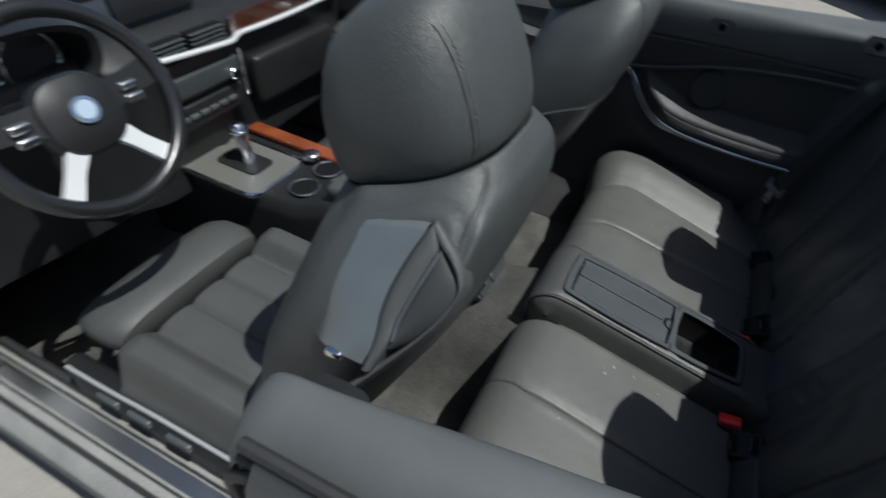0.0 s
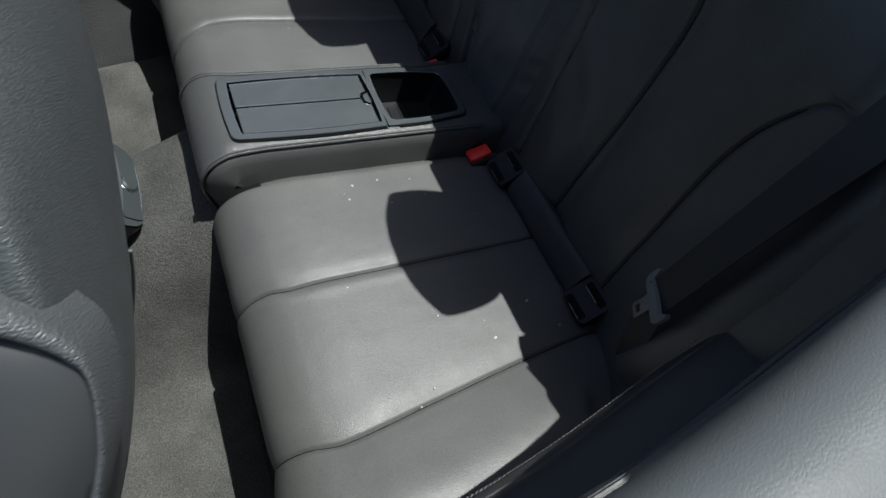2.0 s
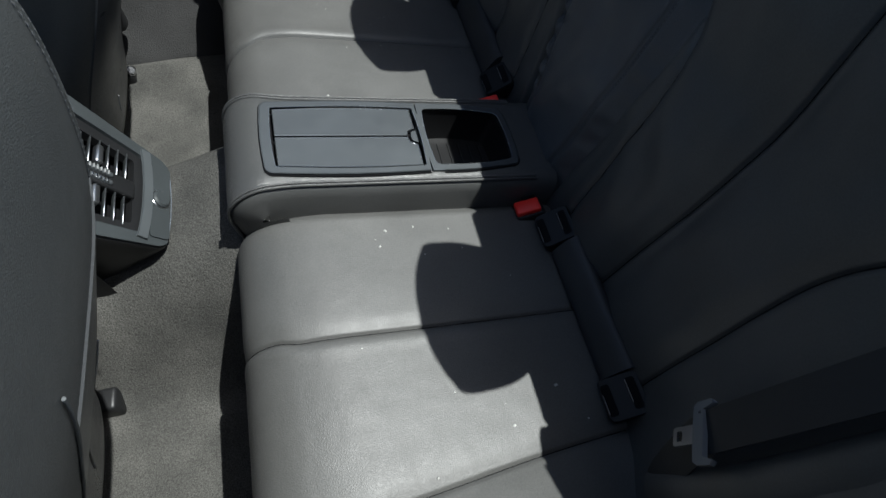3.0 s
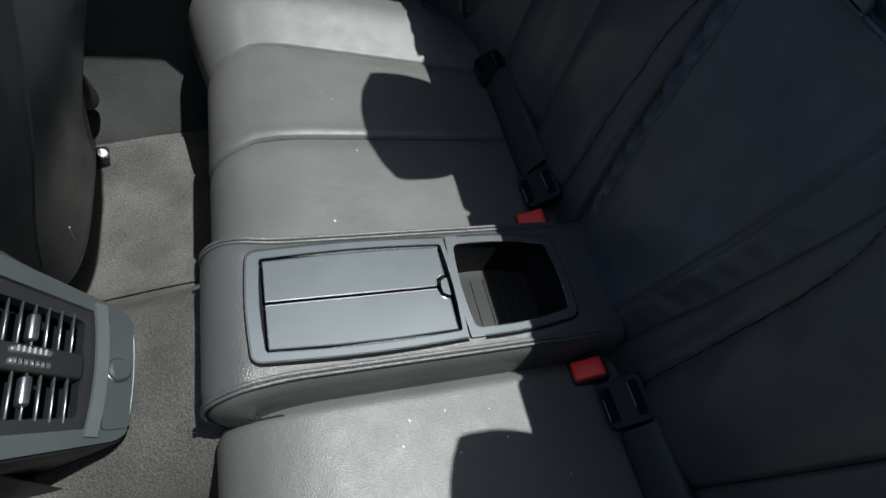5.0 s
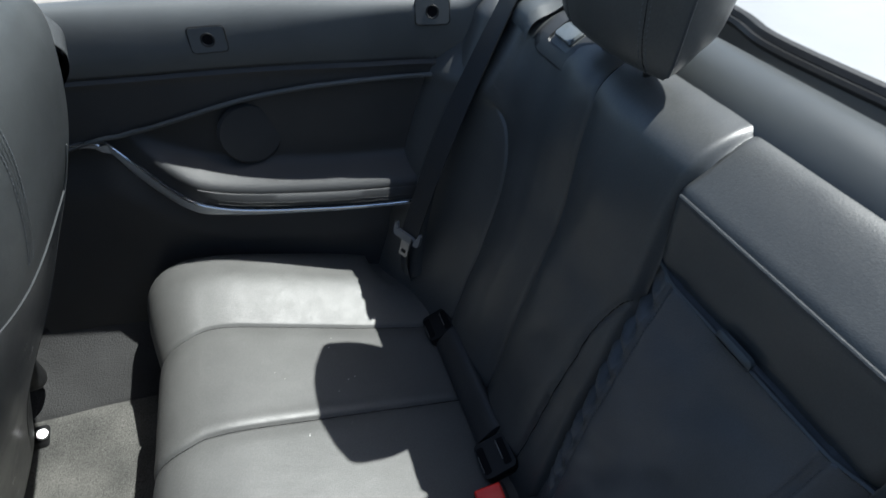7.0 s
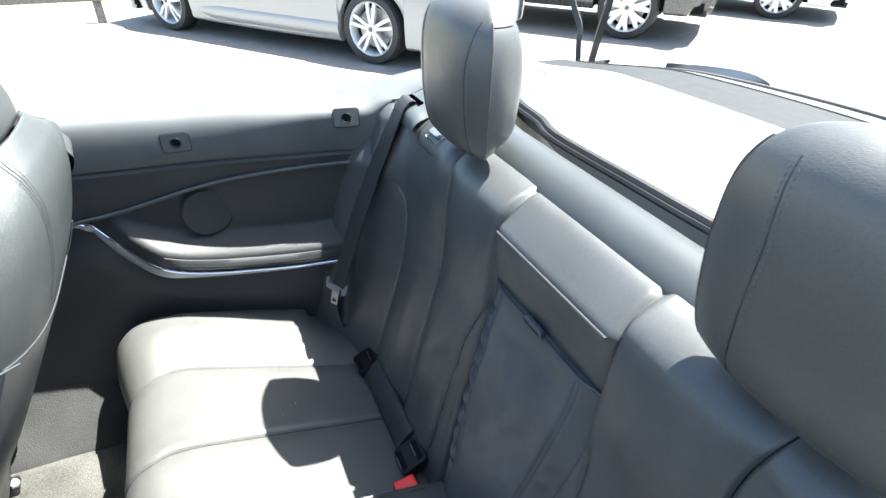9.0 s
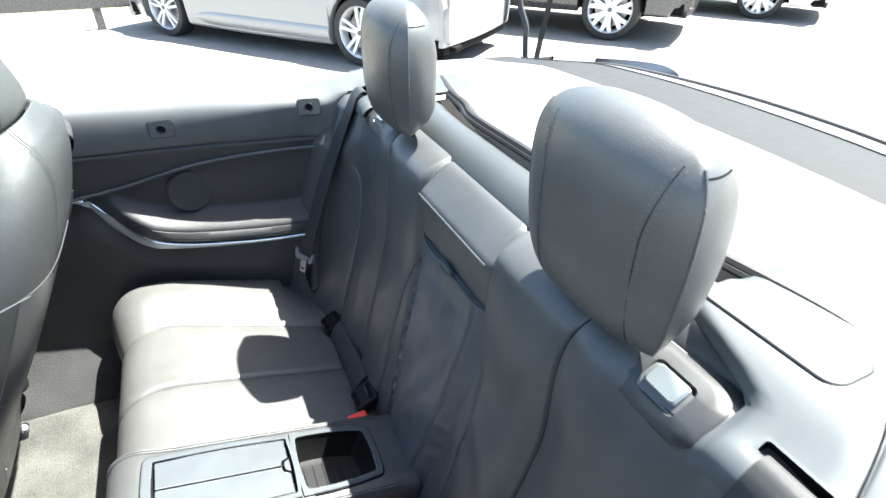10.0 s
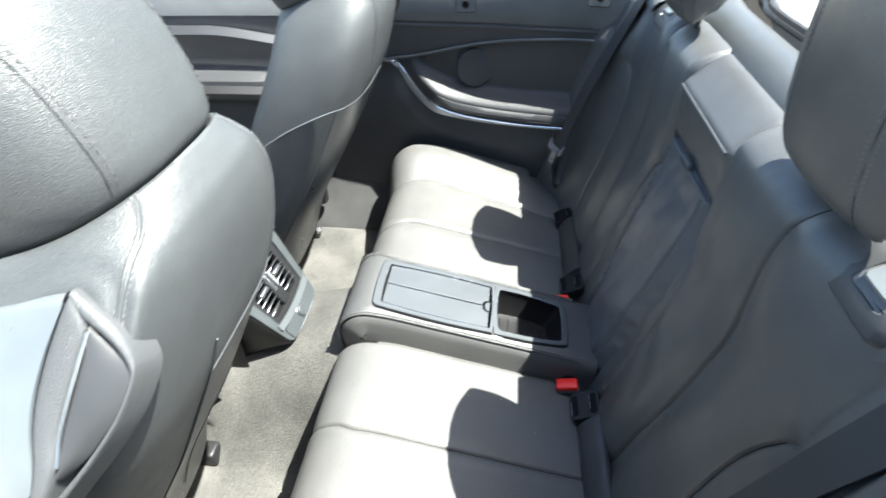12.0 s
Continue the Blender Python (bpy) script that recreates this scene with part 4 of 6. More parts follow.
    # headrest: bowed front, piped edges, flat side gussets, rounded back.  Columns: height, half width, front, edge and back depth
    HEAD = [(-0.121, 0.088, 0.160, 0.170, 0.208), (-0.117, 0.104, 0.148, 0.164, 0.218), (-0.106, 0.114, 0.136, 0.160, 0.225), (-0.08, 0.121, 0.126, 0.156, 0.231), (-0.04, 0.126, 0.120, 0.153, 0.235), (0.0, 0.129, 0.118, 0.152, 0.236), (0.04, 0.129, 0.118, 0.152, 0.235), (0.07, 0.125, 0.121, 0.154, 0.231), (0.093, 0.115, 0.127, 0.158, 0.225), (0.108, 0.101, 0.136, 0.163, 0.217), (0.118, 0.081, 0.148, 0.170, 0.208), (0.1235, 0.055, 0.162, 0.176, 0.198), (0.1255, 0.022, 0.175, 0.181, 0.188)]

    def head_at(t):
        return [curve(t, [(q[0], q[i]) for q in HEAD]) for i in (1, 2, 3, 4)]

    def skin(dy, t, lift=0.0003):
        wy, xf, xe, xb = head_at(t)
        return (xf + (xe - xf) * min(1.0, abs(dy) / wy) ** 2.5 - lift, s * 0.340 + dy, 1.206 + t)

    hb_rows = []
    for t in [-0.121, -0.119, -0.117] + span(-0.112, 0.104, 34) + [0.108, 0.112, 0.115, 0.118, 0.1205, 0.1225, 0.1240, 0.1250, 0.1255]:
        wy, xf, xe, xb = head_at(t)
        lift_back = 0.018 * smooth((-0.06 - t) / 0.05)
        rb = min(0.03, 0.6 * (xb - xe))
        ring = [skin(wy * v, t, 0.0) for v in span(-1, 1, 41)]
        ring += [(xe + (xb - rb - xe) * k, s * 0.340 + wy * (1 + 0.030 * math.sin(math.pi * k) - 0.05 * k), 1.206 + t + lift_back * k) for k in span(0.12, 1, 9)]
        ring += [(xb - rb * (1 - math.sqrt(1 - q * q)), s * 0.340 + wy * 0.95 * q, 1.206 + t + lift_back) for q in span(0.96, -0.96, 19)]
        ring += [(xe + (xb - rb - xe) * k, s * 0.340 - wy * (1 + 0.030 * math.sin(math.pi * k) - 0.05 * k), 1.206 + t + lift_back * k) for k in span(1, 0.12, 9)]
        hb_rows.append(ring)
    hb = loft(hb_rows)
    for v in hb.verts:
        if v.co.x < 0.16:
            v.co.x += 0.0006 * noise.noise((v.co.y * 30, v.co.z * 45, 3.3 + s))
    hr = part("headrest", hb, LEATHER, rear, "rounded leather headrest with stitched panels", sharp=42)

    def head_seam(t, side):
        return (0.086 if side < 0 else 0.062) + 0.010 * smooth((t - 0.02) / 0.09)

    for side in (1, -1):
        part("seam", tube([skin(side * head_seam(t, side), t, -0.0003) for t in span(-0.114, 0.100, 46)], 0.0006, 6), GROOVE, hr)
        for o2 in (-0.0045, 0.0045):
            part("stitching", stitches([skin(side * (head_seam(t, side) + o2), t) for t in span(-0.110, 0.098, 46)], 0.0040, 0.0022, 0.0007), THREAD_PALE, hr)
        part("piping", tube([skin(side * head_at(t)[0], t, -0.0008) for t in span(-0.110, 0.100, 40)], 0.0016, 6), LEATHER_SMOOTH, hr)
        # seam that closes the side gusset at its top
        wy, xf, xe, xb = head_at(0.094)
        rb = min(0.03, 0.6 * (xb - xe))
        part("gusset_seam", tube([(xe + (xb - rb - xe) * k, s * 0.340 + side * wy * (1 + 0.030 * math.sin(math.pi * k) - 0.05 * k), 1.300) for k in span(0.0, 1, 9)], 0.0010, 6), GROOVE, hr)
    for dy in (-0.045, 0.045):
        part("headrest_post", tube([(0.192, s * 0.340 + dy, 1.04), (0.192, s * 0.340 + dy, 1.11)], 0.0055, 10), PLASTIC, hr)
    return b


for s in (1, -1):
    backrest(s)

# middle of the backrest: padded head, leather flap, pull tab
rows = []
pad_path = [(0.170, 0.86), (0.150, 0.90), (0.141, 0.925), (0.138, 0.95), (0.136, 0.97), (0.133, 0.997), (0.133, 1.008), (0.137, 1.018), (0.146, 1.028), (0.165, 1.046), (0.186, 1.062), (0.202, 1.068), (0.215, 1.066), (0.224, 1.055), (0.228, 1.03)]
for x, z in through_points([(a, 0, b) for a, b in pad_path], 64) and [(p[0], p[2]) for p in through_points([(a, 0, b) for a, b in pad_path], 64)]:
    row = []
    for y in span(-0.148, 0.148, 50):
        e = 1 - smooth((0.148 - abs(y)) / 0.016)
        row.append((x + 0.009 + 0.009 * e + 0.0008 * noise.noise((y * 20, z * 20, 3.0)), y + 0.004, z - 0.006 * e * smooth((z - 1.0) / 0.05)))
    rows.append(row)
mid = part("centre_pad", sheet(rows, depth=(0.09, 0, -0.01)), LEATHER, rear, "smooth leather centre pad with a crease", sharp=75)
part("crease_seam", tube([(0.1412, y, 1.0115) for y in span(-0.132, 0.138, 20)], 0.0020, 6), LEATHER_SMOOTH, mid, "raised stitched piping")
def flap_off(y, z):
    """How far the slack leather stands forward of the backrest's plane."""
    half = flap_half(z)
    e = min(y + half, half + 0.004 - y)
    off = 0.020 * smooth(e / 0.045) + 0.006 * smooth((z - 0.86) / 0.05)
    off += 0.006 * math.sin(math.pi * min(1.0, max(0.0, (z - 0.42) / 0.48))) * smooth(e / 0.07)
    fold = math.sin(z * 150 + 10 * (half - y) + 2.0 * noise.noise((z * 9, 0, 0)))
    off += 0.0085 * fold * math.exp(-(((y - half + 0.018) / 0.015) ** 2)) * smooth((z - 0.47) / 0.08) * smooth((0.905 - z) / 0.03)
    off += 0.0015 * math.sin(z * 140 + 1.0) * math.exp(-(((y + half - 0.018) / 0.012) ** 2)) * smooth((z - 0.47) / 0.08) * smooth((0.80 - z) / 0.08)
    off += 0.0050 * noise.noise((y * 8 + z * 5, z * 7 - y * 6, 5.0)) + 0.0022 * noise.noise((y * 26 + z * 16, z * 16 - y * 16, 6.0))
    drape = math.sin((z - 0.9) * 34 + y * 40) * math.exp(-(((y + 0.01) / 0.06) ** 2))
    off += 0.0026 * drape * smooth((0.88 - z) / 0.1)
    for sm in (half - 0.040, -half + 0.044):
        off -= 0.0055 * math.exp(-(((y - sm) / 0.0045) ** 2))
    return off


rows = []
for z in span(0.40, 0.912, 150):
    half = flap_half(z)
    rows.append([(back_x(z) + 0.012 - flap_off(y, z), y, z) for y in span(-half, half + 0.004, 120)])
flap = part("leather_flap", sheet(rows, depth=(0.012, 0, 0)), LEATHER_FLAP, rear, "slack leather flap with puckered stitched edges", sharp=75)
for side, inset in ((1, 0.040), (-1, 0.044)):
    for o2 in (-0.0045, 0.0045):
        line = [(side * (flap_half(z) - inset) + o2, z) for z in span(0.45, 0.905, 80)]
        part("stitching", stitches([(back_x(z) + 0.0114 - flap_off(y, z), y, z) for y, z in line], 0.004, 0.0025, 0.0008), THREAD, flap)
part("flap_edge", tube([(back_x(0.912) - 0.012 + 0.012 * smooth((abs(y) - 0.10) / 0.05), y, 0.912) for y in span(-0.144, 0.150, 24)], 0.003, 6), LEATHER_SMOOTH, flap)
part("pull_tab", loft([[tuple(Vector((0.143 - w, 0.008 + u, 0.918 + v))) for u, v in rounded(a, b, 0.006)] for a, b, w in ((0.046, 0.016, 0.0), (0.046, 0.016, 0.005), (0.038, 0.010, 0.008))]), PLASTIC_GREY, rear, "grey plastic pull tab")

# child-seat anchor covers along the joint, buckles
for s in (1, -1):
    rows = []
    for y in span(0.226, 0.462, 40):
        rows.append(superring((0.014, s * y, 0.446 + 0.002 * noise.noise((y * 12, s, 0))), (0.60, 0, 0.80), (-0.80, 0, 0.60), 0.032, 0.014, 2.8, 24))
    cov = thing("anchor_cover", (0.0, s * 0.34, 0.42), "padded black cover roll between rear cushion and backrest", "cover", "anchor covers")
    part("cover_roll", loft(rows), VINYL, cov)
    for y in (0.188, 0.496):
        fr = axes((0.006, s * y, 0.452), (0.90, 0, 0.44), (0, 1, 0))
        h = part("anchor_housing", loft([[tuple(fr @ Vector((u * k, v * k, w))) for u, v in rounded(0.062, 0.066, 0.009)] for k, w in ((1.0, -0.012), (1.0, 0.001), (0.96, 0.003))]), ANCHOR, cov, "flush black anchor bezel")
        for cx, q0, q1 in ((-0.022, -0.020, 0.010), (0.017, -0.012, 0.022)):
            part("anchor_slot", plate(rounded(0.014, 0.048, 0.004, cx=cx), 0.002, fr @ Matrix.Translation((0, 0, 0.0028))), GROOVE, h)
            part("bright_edge", tube([tuple(fr @ Vector((cx - 0.0065, q, 0.0040))) for q in span(q0, q1, 4)], 0.0007, 6), STEEL, h)
        part("housing_base", rbox(fr @ Vector((0, 0, -0.016)), (0.064, 0.064, 0.024), 0.006, fr.to_3x3()), ANCHOR, cov, "black anchor well")
    bk = thing("belt_buckle", (0.0, s * 0.13, 0.40), "black seat belt buckle with a red release button", "belt buckle", "rear belt buckles")
    turn = Matrix.Rotation(radians(-8), 3, "Y") @ Matrix.Rotation(radians(6 * s), 3, "X")
    part("buckle_body", rbox((-0.020, s * 0.132, 0.414), (0.056, 0.038, 0.046), 0.006, turn), PLASTIC, bk)
    part("red_button", rbox((-0.027, s * 0.1315, 0.443), (0.046, 0.029, 0.013), 0.004, turn), RED, bk, "red plastic release button")
    part("buckle_slot", rbox((-0.022, s * 0.1145, 0.446), (0.026, 0.004, 0.008), 0.001, turn, 2), GROOVE, bk)


# crumbs of dust on the cushions
rnd = random.Random(11)
crumbs = []
for k in range(28):
    x, y = rnd.uniform(-0.37, -0.05), rnd.choice((-1, 1)) * rnd.uniform(0.15, 0.66)
    r = rnd.choice((0.0008, 0.0010, 0.0012, 0.0018))
    dz = 0.032 * smooth((abs(y) - 0.54) / 0.13)
    crumbs.append(rbox((x, y, cush_z(x) + dz + r * 0.3), (r * 2, r * rnd.uniform(1.2, 3.0), r), r * 0.3, Matrix.Rotation(rnd.uniform(0, 3), 3, "Z"), 1))
tagged(part("dust_crumbs", join(*crumbs), SCRATCH), "pale crumbs and dust on the rear cushions", "crumbs", kind="stuff")


# seat belts
def seat_belt(s):
    t = thing("seat_belt", (0.0, s * 0.60, 0.45), "black seat belt webbing with a grey steel tongue", "seat belt", "rear seat belts")
    tx, ty, tz = (-0.030, 0.594, 0.630) if s > 0 else (-0.002, 0.586, 0.650)
    over = through_points([(0.190, s * 0.606, 1.050), (0.185, s * 0.606, 1.0775), (0.170, s * 0.605, 1.083), (0.155, s * 0.605, 1.070)], 12)
    low = Vector((tx + 0.004, s * ty, tz - 0.002))
    pts = over + [tuple(Vector(over[-1]).lerp(low, k) + Vector((-0.012 * math.sin(math.pi * k), 0, 0))) for k in span(0.03, 1.0, 28)]
    part("webbing", ribbon(pts, [(-0.38 * smooth((k - 10) / 16), s, 0.0) for k in range(40)], 0.048, 0.0018), WEB, t)
    pts = through_points([(tx + 0.006, s * ty, tz), (tx - 0.004, s * (ty + 0.010), tz - 0.055), (-0.022, s * 0.625, 0.50), (-0.010, s * 0.66, 0.44), (0.0, s * 0.68, 0.40)], 24)
    part("lower_webbing", ribbon(pts, [(0.1, 1, 0)] * 24, 0.046, 0.0018), WEB, t)
    fr = axes((tx, s * ty, tz), (-0.55 * s, 1, 0.02 * s), (0.33, 0, 0.94))
    tg = part("tongue", join(plate([(-0.035, -0.006), (-0.031, -0.012), (-0.012, -0.013), (0.012, -0.013), (0.031, -0.012), (0.035, -0.006), (0.036, 0.014), (0.031, 0.018), (0.026, 0.003), (-0.026, 0.003), (-0.031, 0.018), (-0.036, 0.014)][::-1], 0.007, fr)), TONGUE_GREY, t, "grey plastic belt tongue grip")
    part("tongue_blade", ringplate(rounded(0.022, 0.036, 0.004, cy=-0.030), rounded(0.012, 0.009, 0.002, cy=-0.037), 0.003, fr), STEEL, tg, "steel latch blade")


for s in (1, -1):
    seat_belt(s)


# ---- front seats ----
# rows of the backrest: rear edge (x, z), front edge (x, z), half width inboard, half width outboard, squareness
SEAT_ROWS = [
    (-0.810, 0.330, -1.000, 0.330, 0.200, 0.205, 3.4),
    (-0.745, 0.500, -0.965, 0.500, 0.215, 0.228, 3.4),
    (-0.630, 0.700, -0.880, 0.680, 0.220, 0.240, 3.4),
    (-0.566, 0.820, -0.835, 0.800, 0.222, 0.250, 3.3),
    (-0.505, 0.940, -0.790, 0.890, 0.218, 0.258, 3.2),
    (-0.474, 1.030, -0.757, 0.960, 0.205, 0.248, 3.0),
    (-0.462, 1.090, -0.738, 1.010, 0.184, 0.222, 2.9),
    (-0.465, 1.130, -0.726, 1.045, 0.162, 0.190, 2.8),
    (-0.476, 1.152, -0.719, 1.066, 0.142, 0.158, 2.7),
    (-0.490, 1.171, -0.716, 1.080, 0.124, 0.128, 2.6),
]


def seat_row(r):
    ks = range(len(SEAT_ROWS))
    return [curve(r, [(k, SEAT_ROWS[k][i]) for k in ks]) for i in range(7)]


def front_seat(s, yc, name, label):
    t = thing(name, (-1.0, yc, 0.25), label, "car seat")

    def seat_point(r, dy, lift=0.0):
        """A place on the rear half of the backrest; dy grows outboard."""
        xr, zr, xf, zf, wi, wo, p = seat_row(r)
        w = wo if dy > 0 else wi
        u = (1 - min(0.9999, abs(dy) / w) ** p) ** (1 / p)
        c, h = Vector(((xr + xf) / 2, yc + s * dy, (zr + zf) / 2)), Vector(((xr - xf) / 2, 0, (zr - zf) / 2))
        out = (h.normalized() * u ** (p - 1) + Vector((0, s * math.copysign((abs(dy) / w) ** (p - 1), dy), 0))).normalized()
        return tuple(c + h * u + out * lift)

    def seat_ring(r, shrink=1.0, sink=0.0):
        xr, zr, xf, zf, wi, wo, p = seat_row(r)
        c, h = Vector(((xr + xf) / 2, yc, (zr + zf) / 2)), Vector(((xr - xf) / 2, 0, (zr - zf) / 2))
        out = []
        for k in range(120):
            a = 2 * math.pi * k / 120
            u, v = math.copysign(abs(math.cos(a)) ** (2 / p), math.cos(a)), math.copysign(abs(math.sin(a)) ** (2 / p), math.sin(a))
            out.append(tuple(c + h * (u * shrink) + Vector((0, s * v * (wo if v > 0 else wi) * shrink, -sink))))
        return out

    rings = [seat_ring(r) for r in span(0, 8.9, 110)] + [seat_ring(9.0, 0.985, 0.0), seat_ring(9.0, 0.96, 0.004), seat_ring(9.0, 0.90, 0.012)]
    shell = loft(rings)

    # the leather is drawn in under the belt outlet on the outer shoulder
    def drawn_in(co):
        du, dy, dz = co[0] + 0.524, s * (co[1] - yc) - 0.161, co[2] - 1.126
        v, w = 0.61 * dy - 0.79 * dz, 0.79 * dy + 0.61 * dz
        m = smooth((du + 0.15) / 0.05) * (1 - smooth((du - 0.040) / 0.05)) * smooth((v + 0.05) / 0.056) * (1 - smooth((v - 0.20) / 0.06))
        k = (-0.004 - w) * m if w > -0.004 else (-0.010 - w) * m * smooth((w + 0.06) / 0.03) * (1 - smooth((v - 0.10) / 0.05)) if w < -0.010 else 0.0
        return Vector(co) + Vector((0, s * 0.79, 0.61)) * k

    for p in shell.verts:
        p.co = drawn_in(p.co)
    back = part("backrest", shell, LEATHER_FRONT, t, "leather front seat backrest", sharp=80)
    # headrest above the slanting crease
    up, along = Vector((-0.39, 0, 0.92)), Vector((0.92, 0, 0.39))
    c0 = Vector((-0.604, yc, 1.124))
    hr = []
    for k, wx, wy, fx in ((-0.006, 0.104, 0.108, 0.0), (0.000, 0.116, 0.119, 0.0), (0.008, 0.122, 0.125, 0.0), (0.03, 0.127, 0.131, 0.002), (0.07, 0.126, 0.134, 0.008), (0.11, 0.120, 0.132, 0.016), (0.15, 0.108, 0.124, 0.026), (0.18, 0.094, 0.112, 0.034), (0.20, 0.076, 0.094, 0.040), (0.213, 0.052, 0.068, 0.044), (0.219, 0.025, 0.035, 0.046)):
        hr.append(superring(c0 + up * k + Vector((fx, 0, 0)), along, (0, 1, 0), wx, wy, 2.7, 64))
    head = part("headrest", loft(hr), LEATHER_FRONT, t, "integrated leather headrest", sharp=80)

    def head_point(k, dy, lift=0.0):
        rows_ = [(0.0, 0.116, 0.119, 0.0), (0.008, 0.122, 0.125, 0.0), (0.03, 0.127, 0.131, 0.002), (0.07, 0.126, 0.134, 0.008), (0.11, 0.120, 0.132, 0.016), (0.15, 0.108, 0.124, 0.026), (0.18, 0.094, 0.112, 0.034)]
        wx, wy, fx = (curve(k, [(q[0], q[i]) for q in rows_]) for i in (1, 2, 3))
        u = (1 - min(0.999, abs(dy) / wy) ** 2.7) ** (1 / 2.7)
        return tuple(c0 + up * k + Vector((fx, s * dy, 0)) + along * (wx * u + lift))

    # double seam down the shoulder and over the headrest
    for sg in (1, -1):
        line = [(r, sg * curve(r, [(5.8, 0.186), (6.2, 0.176), (6.55, 0.163), (6.8, 0.149), (7.13, 0.136), (7.52, 0.120), (8.0, 0.104), (8.55, 0.090), (9.0, 0.082)] if sg > 0 else [(5.2, 0.112), (6.0, 0.112), (7.0, 0.108), (8.0, 0.100), (9.0, 0.087)])) for r in span(5.8 if sg > 0 else 4.0, 8.95, 60)]
        for o2 in (-0.0022, 0.0022):
            part("welt", tube([drawn_in(seat_point(r, dy + o2, -0.0009)) for r, dy in line], 0.0022, 8), LEATHER_FRONT, back)
        for o2 in (-0.0062, 0.0062):
            part("stitching", stitches([drawn_in(seat_point(r, dy + o2, 0.0009)) for r, dy in line], 0.0040, 0.0022, 0.0008), THREAD_PALE, back)
        part("seam", tube([head_point(k, sg * 0.092, -0.0002) for k in span(0.006, 0.17, 40)], 0.0006, 6), PLASTIC, head)
        part("stitching", stitches([head_point(k, sg * 0.086, 0.0003) for k in span(0.008, 0.17, 40)], 0.0042, 0.0030, 0.0008), THREAD, head)
    # hard back panel that hugs the leather, with its pale edges
    rows = []
    for r in span(0.15, 3.70, 40):
        rows.append([seat_point(r, dy, 0.0025) for dy in span(-0.200, 0.072, 26)])
    bp = part("back_panel", sheet(rows, depth=(-0.012, 0, 0)), LEATHER_SMOOTH, t, "dark leather back panel")
    part("panel_edge", tube([seat_point(r, 0.0735, 0.002) for r in span(0.5, 4.3, 40)], 0.0013, 6), PLASTIC_GREY, bp, "grey edge piping")
    # pale beads stand in for sun glints along the panel edge
    if s < 0:
        part("panel_glint", tube([seat_point(r, curve(r, [(0.5, -0.03), (1.2, -0.045), (2.15, -0.08)]), 0.004) for r in span(0.5, 2.15, 24)], 0.0013, 6), PLASTIC_LIGHT, bp, "pale bead standing in for a sun glint")
    else:
        part("panel_glint", tube([(-0.711, yc - 0.226, 0.544), (-0.718, yc - 0.227, 0.525), (-0.724, yc - 0.224, 0.507)], 0.0012, 6), PLASTIC_LIGHT, bp, "pale bead standing in for a sun glint")
    side = through_points([(-0.545, yc - s * 0.213, 0.912), (-0.575, yc - s * 0.218, 0.903), (-0.62, yc - s * 0.222, 0.886), (-0.69, yc - s * 0.224, 0.853), (-0.775, yc - s * 0.223, 0.800), (-0.84, yc - s * 0.216, 0.75)], 24)
    part("side_edge", tube(side, [0.0014 + 0.0016 * math.sin(math.pi * k / 23) for k in range(24)], 6), PLASTIC_GREY, bp, "grey edge piping")
    # cushion: seat base with side bolsters and cross seams
    rows = []
    for x in span(-0.83, -1.262, 56):
        u = (-0.83 - x) / 0.432
        row = []
        for y in span(-0.275, 0.275, 70):
            z = 0.515 + 0.035 * u - 0.06 * smooth((u - 0.93) / 0.07)
            b = smooth((abs(y) - 0.150) / 0.05)
            z += 0.042 * b * (1 - 0.5 * smooth((u - 0.85) / 0.15)) - 0.10 * smooth((abs(y) - 0.235) / 0.04)
            z -= 0.006 * math.exp(-(((abs(y) - 0.150) / 0.006) ** 2))
            for sy in (-0.05, 0.05):
                z -= 0.007 * math.exp(-(((y - sy) / 0.006) ** 2)) * (1 - b)
            z += 0.007 * abs(math.sin(math.pi * (y + 0.15) / 0.10)) * (1 - b)
            row.append((x, yc + y, z))
        rows.append(row)
    part("cushion", sheet(rows, depth=(0, 0, -0.12)), LEATHER_TRAY, t, "fluted leather seat cushion with raised bolsters", sharp=75)
    part("thigh_rest", loft([superring((x, yc, z), (0, 1, 0), (0.2, 0, 1), w, h, 3.2, 40) for x, z, w, h in ((-1.268, 0.525, 0.190, 0.034), (-1.276, 0.528, 0.212, 0.050), (-1.31, 0.534, 0.224, 0.060), (-1.38, 0.532, 0.224, 0.060), (-1.425, 0.524, 0.214, 0.050), (-1.44, 0.515, 0.190, 0.030))]), LEATHER_TRAY, t, "extendable thigh rest")
    sk = part("side_skirt", rbox((-1.12, yc + s * 0.262, 0.40), (0.62, 0.05, 0.14), 0.02), PLASTIC, t, "black plastic seat skirt")
    part("skirt_trim", tube([(x, yc + s * 0.284, 0.462 + 0.012 * smooth((x + 1.3) / 0.2)) for x in span(-1.41, -0.84, 24)], 0.0045, 8), STRIP_SILVER, sk, "satin silver edge of the seat skirt")
    for dx in (-0.16, -0.06, 0.06):
        part("seat_switch", rbox((-1.12 + dx, yc + s * 0.290, 0.425), (0.07, 0.014, 0.022), 0.006), PLASTIC_SATIN, sk)
    for dy in (-0.19, 0.19):
        rl = part("seat_rail", rbox((-1.165, yc + dy, 0.235), (0.66, 0.045, 0.05), 0.008), PLASTIC, t, "black seat rail")
        if s > 0 and dy > 0:
            part("rail_bolt", disc((-0.842, yc + dy - 0.008, 0.262), (0.6, -0.3, 1), 0.013, 0.016, 16, 0.003), CHROME, rl, "bright rail bolt")
